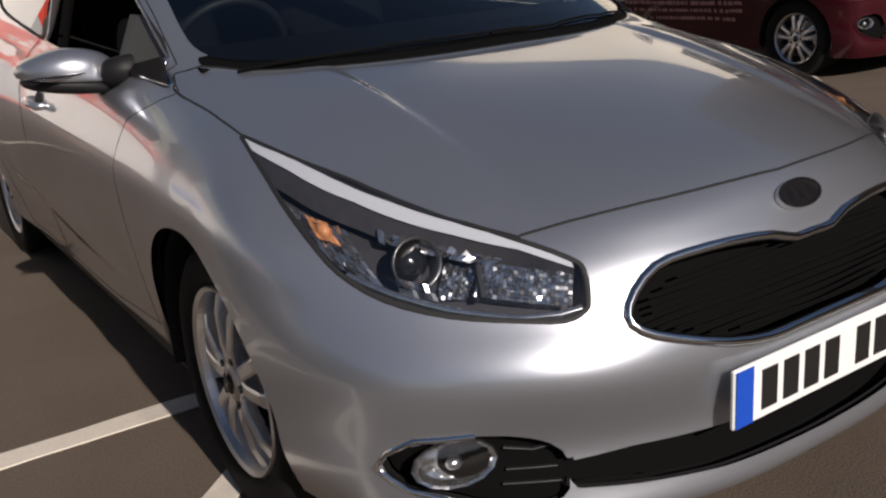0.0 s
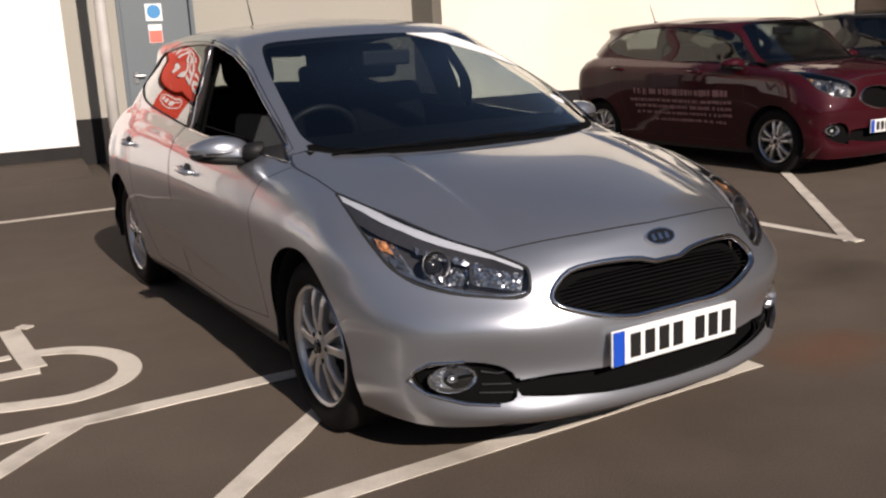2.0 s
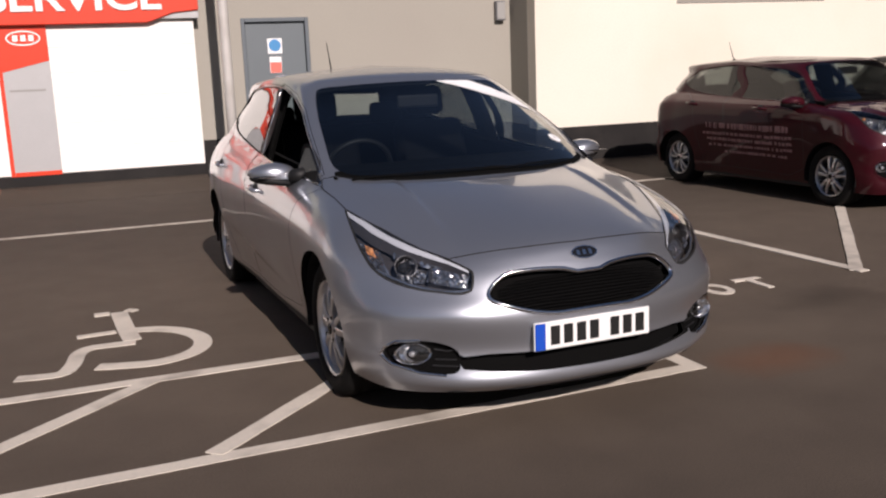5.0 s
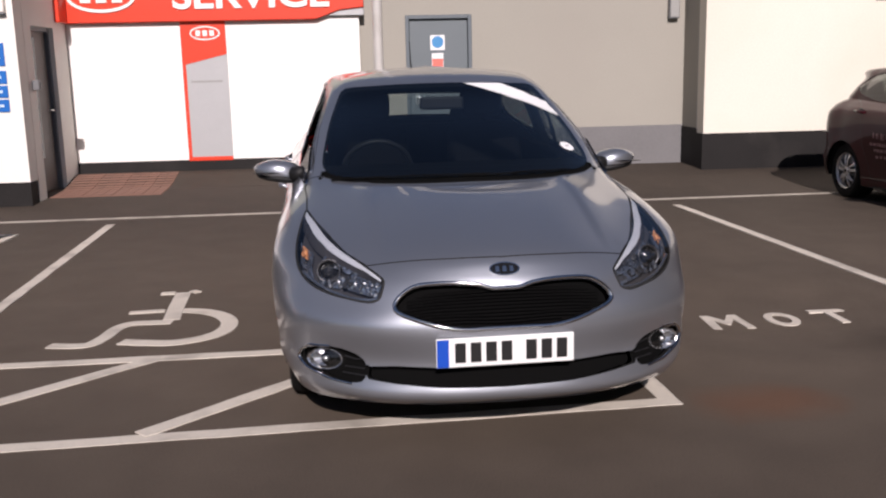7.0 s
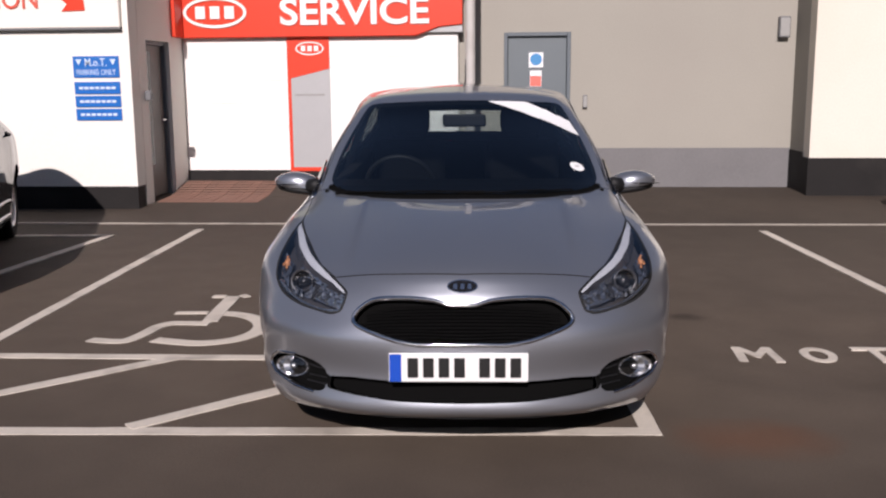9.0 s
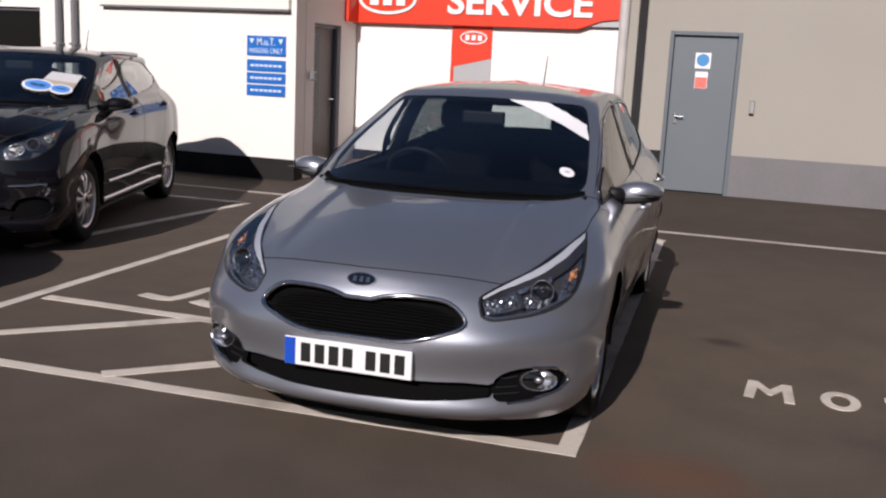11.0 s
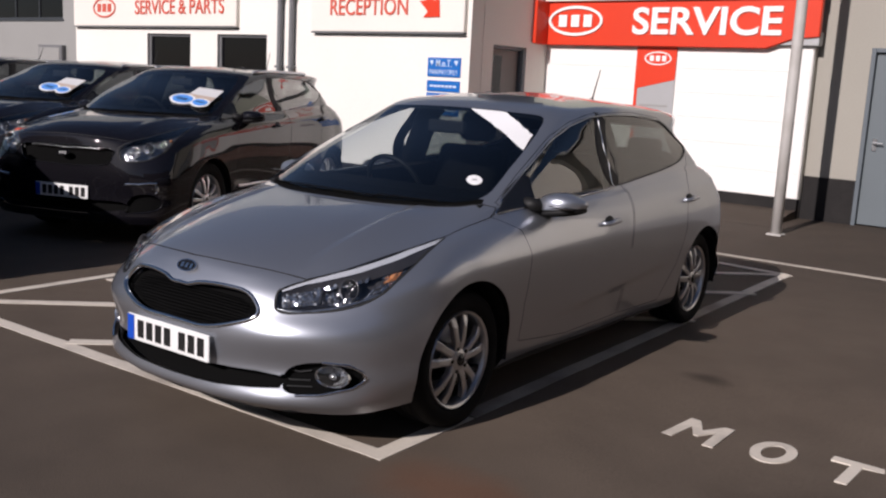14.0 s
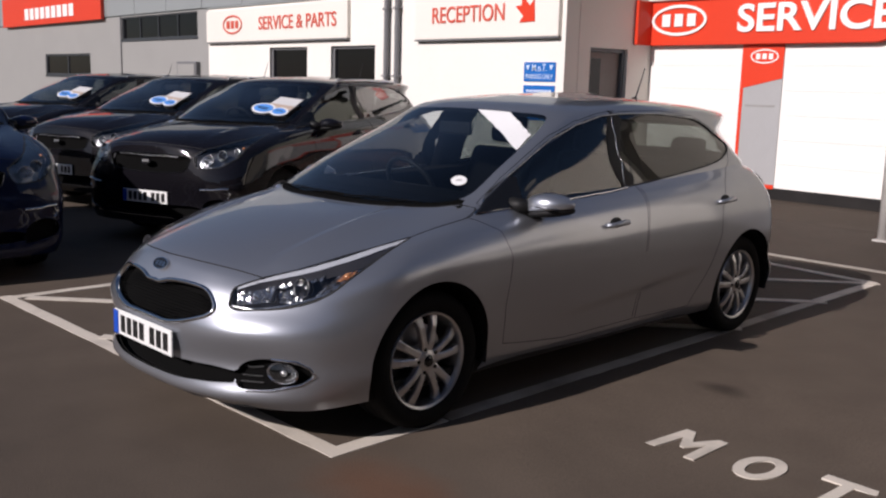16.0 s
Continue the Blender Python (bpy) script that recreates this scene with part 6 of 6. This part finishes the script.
    prof = [(-1.02, .94), (-.92, .955), (-.70, .965), (-.56, .945), (-.50, .89), (-.50, .76), (-.56, .60), (-.95, .58)]
    rows = [[b.verts.new((x, y, z + dz)) for y, z in prof] for x in (-.68, .68)]
    for i in range(len(prof)):
        b.faces.new((rows[0][i], rows[0][(i + 1) % len(prof)], rows[1][(i + 1) % len(prof)], rows[1][i]))
    b.faces.new(rows[0]), b.faces.new(rows[1])
    bmesh.ops.recalc_face_normals(b, faces=b.faces)
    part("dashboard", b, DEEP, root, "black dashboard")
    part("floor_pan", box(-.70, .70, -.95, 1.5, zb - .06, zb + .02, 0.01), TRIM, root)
    wm = Matrix.Translation((-seat_x, -.36, .90 + dz)) @ pose(0, 0, 0, 0, 0, 90) @ pose(0, 0, 0, 0, -28, 0)
    b = bmesh.new()
    nn, mm = 36, 8
    rows = [[b.verts.new(wm @ Vector((.014 * math.sin(2 * math.pi * j / mm), (.185 + .014 * math.cos(2 * math.pi * j / mm)) * math.cos(2 * math.pi * i / nn), (.185 + .014 * math.cos(2 * math.pi * j / mm)) * math.sin(2 * math.pi * i / nn)))) for j in range(mm)] for i in range(nn)]
    for i in range(nn):
        for j in range(mm):
            b.faces.new((rows[i][j], rows[i][(j + 1) % mm], rows[(i + 1) % nn][(j + 1) % mm], rows[(i + 1) % nn][j]))
    sw = part("steering_wheel", b, BLACKPLASTIC, root, "black steering wheel", smooth=True)
    b = bmesh.new()
    for a in (0, math.pi, -math.pi / 2):
        tube([wm @ Vector((0, 0, 0)), wm @ Vector((0, .18 * math.cos(a), .18 * math.sin(a)))], .018, 6, b)
    part("spoke", b, BLACKPLASTIC, sw)
    # mirror inside, wipers, aerial
    y_, z_ = w_(0, -.42, 1.27)[1:]
    part("rear_view_mirror", box(-.12, .12, y_ + .03, y_ + .06, z_ - .05, z_ + .02, 0.012, seg=2), BLACKPLASTIC, root)
    for x0, x1 in ((-.62, .10), (-.02, .52)):
        line = [skin.sv(w_(abs(x0 + (x1 - x0) * t / 10), -1.255 + .42 * abs(x0 + (x1 - x0) * t / 10) ** 2 + .02 * t / 10, .948)) for t in range(11)]
        pts = []
        for (s, v), t in zip(line, range(11)):
            p = skin.path([(s, v)], 0.006, 1)[0]
            pts.append((x0 + (x1 - x0) * t / 10, p.y, p.z))
        wp = part("wiper", tube(pts, [.0045] * 4 + [.0032] * 7, 6), DEEP, root, "black wiper")
        part("blade", tube([(q[0], q[1] + .008, q[2] - .004) for q in pts], .0035, 5), GAP, wp)
    ay = w_(0, 1.30, 1.40)[1]
    zt = max(float(p[2]) for p in skin.fine[:, -1] if abs(p[1] - ay) < 0.08)
    ar = part("aerial", tube([(0, ay, zt - .004), (0, ay + .02, zt + .03), (0, ay + .10, zt + .21)], [.012, .005, .0028], 8), BLACKPLASTIC, root, "short black roof aerial")
    part("base", ellipsoid((0, ay - .005, zt), (.020, .035, .018)), BLACKPLASTIC, ar, smooth=True)
    return root, skin


silver_car, silver_skin = build_car("hatchback", "silver metallic five-door hatchback parked across bay hatching, front window open", SILVER, open_window=True, wheel_r=0.306, arch_gap=0.008, rim_r=0.214)
silver_car.matrix_basis = pose(1.514, 3.25, 0, 0, 0, 2.8)


def paper_strip(name, label, quad, n=10):
    """A paper strip that follows the windscreen between four corners."""
    bm = bmesh.new()
    rows = []
    for i in range(n + 1):
        t = i / n
        a, b = Vector(quad[0]).lerp(Vector(quad[1]), t), Vector(quad[3]).lerp(Vector(quad[2]), t)
        rows.append([[bm.verts.new(p) for p in silver_skin.path([silver_skin.sv(a.lerp(b, k / 4)) for k in range(5)], lift)] for lift in (0.0015, 0.0030)])
    for (p0, p1), (q0, q1) in zip(rows, rows[1:]):
        for k in range(4):
            bm.faces.new((p1[k], p1[k + 1], q1[k + 1], q1[k]))
            bm.faces.new((p0[k], q0[k], q0[k + 1], p0[k + 1]))
    bmesh.ops.recalc_face_normals(bm, faces=bm.faces)
    ob = tagged(part(name, bm, PAPER, smooth=True), label, "paper")
    ob.matrix_basis = silver_car.matrix_basis
    return ob


paper_strip("paper_band", "white paper band taped across a windscreen corner", [(.13, -.335, 1.355), (.606, -.555, 1.170), (.570, -.41, 1.242), (.33, -.31, 1.352)])


def tax_disc():
    s, v = silver_skin.sv((.550, -.89, 1.024))
    c, n = silver_skin.path([(s, v)], 0.002)[0], silver_skin.normal(s, v)
    b = lathe([(.0005, .002), (.036, .002), (.038, .0)], 28)
    ob = tagged(part("paper_disc", b, PAPER), "round white paper disc stuck on a windscreen", "paper disc")
    part("print", box(.0021, .0026, -.012, .012, -.006, .006), SILVERPANEL, ob, "grey print")
    ob.matrix_basis = silver_car.matrix_basis @ Matrix.Translation(c) @ n.to_track_quat("X", "Z").to_matrix().to_4x4()


tax_disc()


# ---- the other cars ----
def suv_warp(x, y, z):
    zz = float(np.interp(z, [0, .2, .36, .5, .7, .84, .95, 1.15, 1.47], [0, .21, .40, .60, .88, 1.01, 1.085, 1.285, 1.555]))
    yy = float(np.interp(y, [-2.23, -2.05, -1.85, -1.325, 1.325, 1.7, 2.1], [-2.16, -2.09, -1.95, -1.32, 1.32, 1.68, 1.92]))
    yy += 0.13 * min(max((z - 1.0) / .35, 0), 1) * min(max((y - .5) / 1.1, 0), 1)
    zz += 0.02 * min(max((y - .7) / .8, 0), 1) * min(max((z - 1.1) / .2, 0), 1)
    return (x * (1.04 + 0.03 * max(0, z - 1.1) + 0.06 * min(max(0, -1.6 - y) / .4, 1)), yy, zz)


def city_warp(x, y, z):
    zz = float(np.interp(z, [0, .2, .345, .5, .75, .95, 1.05, 1.2, 1.47], [0, .165, .40, .57, .86, .965, 1.035, 1.20, 1.405]))
    yy = float(np.interp(y, [-2.23, -1.9, -1.325, -.9, -.2, .22, 1.0, 1.325, 1.7, 2.1], [-1.80, -1.66, -1.16, -.87, -.52, .33, .88, 1.22, 1.62, 1.79]))
    yy -= 0.10 * min(max((z - 1.15) / .2, 0), 1) * min(max((y - 1.2) / .4, 0), 1)
    return (x * (0.895 + 0.10 * max(0, z - 1.0)), yy, zz)


def roof_rails(car_root, warp):
    for side in (1, -1):
        pts = [warp(.575 * (1 - .04 * abs(t - 5) / 5), .02 + 1.13 * t / 10, 1.375) for t in range(11)]
        line = [(p[0] * side, p[1], p[2] + .042 * math.sin(math.pi * min(1, (0.08 + k / 10 * .84))) ** 0.4) for k, p in enumerate(pts)]
        part("roof_rail", tube(line, .016, 8), SATIN, car_root, "satin roof rail", smooth=True)


def price_card(car_root, skin, warp, x, y, z):
    """A white card with a blue bubble, propped behind the windscreen's lower corner."""
    s, v = skin.sv(warp(x, y, z))
    c, n = skin.path([(s, v)], 0.006)[0], skin.normal(s, v)
    right = Vector((1, 0, 0))
    up = n.cross(right).normalized() * (1 if n.cross(right).z > 0 else -1)
    right = up.cross(n).normalized()
    m = Matrix.Translation(c) @ Matrix((right, up, n)).transposed().to_4x4()
    card = tagged(part("price_card", prism([(-.02, .06), (.26, .08), (.27, .34), (.02, .32)], .003, m), CARD), "white price card with a blue bubble on a windscreen", "price card", "price cards")
    part("bubble_edge", prism(ellipse(-.01, .055, .125, .098, 32), .003, m @ Matrix.Translation((0, 0, .0035))), PAPER, card, "white bubble edge")
    part("bubble_edge", prism(ellipse(.175, .045, .095, .080, 28), .003, m @ Matrix.Translation((0, 0, .0045))), PAPER, card, "white bubble edge")
    part("bubble", prism(ellipse(-.01, .055, .102, .075, 32), .002, m @ Matrix.Translation((0, 0, .008))), STICKERBLUE, card, "blue bubble")
    part("bubble", prism(ellipse(.175, .045, .073, .058, 28), .002, m @ Matrix.Translation((0, 0, .009))), STICKERBLUE, card, "blue bubble")
    part("field", prism([(.0, .075), (.255, .085), (.262, .185), (.005, .175)], .001, m @ Matrix.Translation((0, 0, .0032))), TANCARD, card, "tan printed field")
    for x0, x1, z in ((-.07, .05, .060), (-.06, .04, .038), (.135, .215, .050)):
        part("bar", prism([(x0, z - .006), (x1, z - .006), (x1, z + .006), (x0, z + .006)], .001, m @ Matrix.Translation((0, 0, .0115))), INK, card)
    card.matrix_basis = car_root.matrix_basis
    return card


suv, suv_skin = build_car("sport_utility_car", "black five-door sport utility car parked in a row", BLACKPAINT, suv_warp, 96, 72, False, 0.345, (-1.32, 1.32), GLOSSBLACK, plate_z=0.385, square_grille=True)
roof_rails(suv, suv_warp)
for side in (1, -1):
    for z, y0, y1, h in ((.375, -.80, .86, .030), (.245, -.88, .92, .050)):
        pts = [suv_skin.sv(suv_warp(.88, y0 + (y1 - y0) * k / 8, z)) for k in range(9)]
        part("sill_trim", strip_mesh(suv_skin, pts, h, .012, side, closed=False), SATIN, suv, "satin lower door trim", smooth=True)


def bumper_trims(car_root):
    for side in (1, -1):
        pts = [suv_skin.sv(suv_warp(.53 + .05 * k, -2.10 + .042 * k, .455 + .002 * k)) for k in range(5)]
        part("bumper_trim", strip_mesh(suv_skin, pts, .022, .012, side, closed=False), CHROME, car_root, "bright bumper corner trim", smooth=True)


bumper_trims(suv)
tagged(suv, group="row of dark cars")
SUVS = [(-3.42, 4.93, 22), (-6.20, 5.20, 19), (-9.45, 5.25, 18)]
suv.matrix_basis = pose(SUVS[0][0], SUVS[0][1], 0, 0, 0, SUVS[0][2])
price_card(suv, suv_skin, suv_warp, .36, -.98, 1.02)
for x, y, a in SUVS[1:]:
    c = copy_thing(suv, pose(x, y, 0, 0, 0, a))
    price_card(c, suv_skin, suv_warp, .34, -.98, 1.02)

blue_car, _ = build_car("sport_utility_car", "dark blue sport utility car parked crosswise before black cars", DARKBLUE, suv_warp, 96, 72, False, 0.345, (-1.32, 1.32), GLOSSBLACK, plate_z=0.385, square_grille=True)
roof_rails(blue_car, suv_warp)
bumper_trims(blue_car)
blue_car.matrix_basis = pose(-3.70, 1.16, 0, 0, 0, 85)

city, city_skin = build_car("city_car", "maroon five-door city car with faded side lettering", MAROON, city_warp, 100, 74, False, 0.285, (-1.19, 1.19), MAROON, painted_pillars=True)
city.matrix_basis = pose(6.93, 6.10, 0, 0, 0, 1.5)
tagged(city, group="cars by the cream wall")


def side_bars():
    """Rows of faded bars where the maroon car's doors are lettered."""
    rng = random.Random(5)
    for z, y0, y1, h in ((.690, -.66, .64, .062), (.605, -.70, .66, .034), (.545, -.70, .62, .034), (.480, -.70, .56, .030), (.415, -.62, .36, .030)):
        a = y0
        while a < y1:
            b = a + rng.uniform(.018, .055)
            pts = [city_skin.sv((.79, a, z)), city_skin.sv((.79, b, z))]
            part("side_bar", strip_mesh(city_skin, pts, h * rng.uniform(.8, 1.05), 0.0012, -1, closed=False), PINKINK, city, "faded pink side lettering bar")
            a = b + rng.choice((.007, .008, .010, .030))


side_bars()
far_car, _ = build_car("city_car", "dark grey city car beside a maroon one", DARKGREY, city_warp, 80, 60, False, 0.285, (-1.19, 1.19), DARKGREY, painted_pillars=True)
far_car.matrix_basis = pose(9.45, 6.0, 0, 0, 0, 1.5)
tagged(far_car, group="cars by the cream wall")
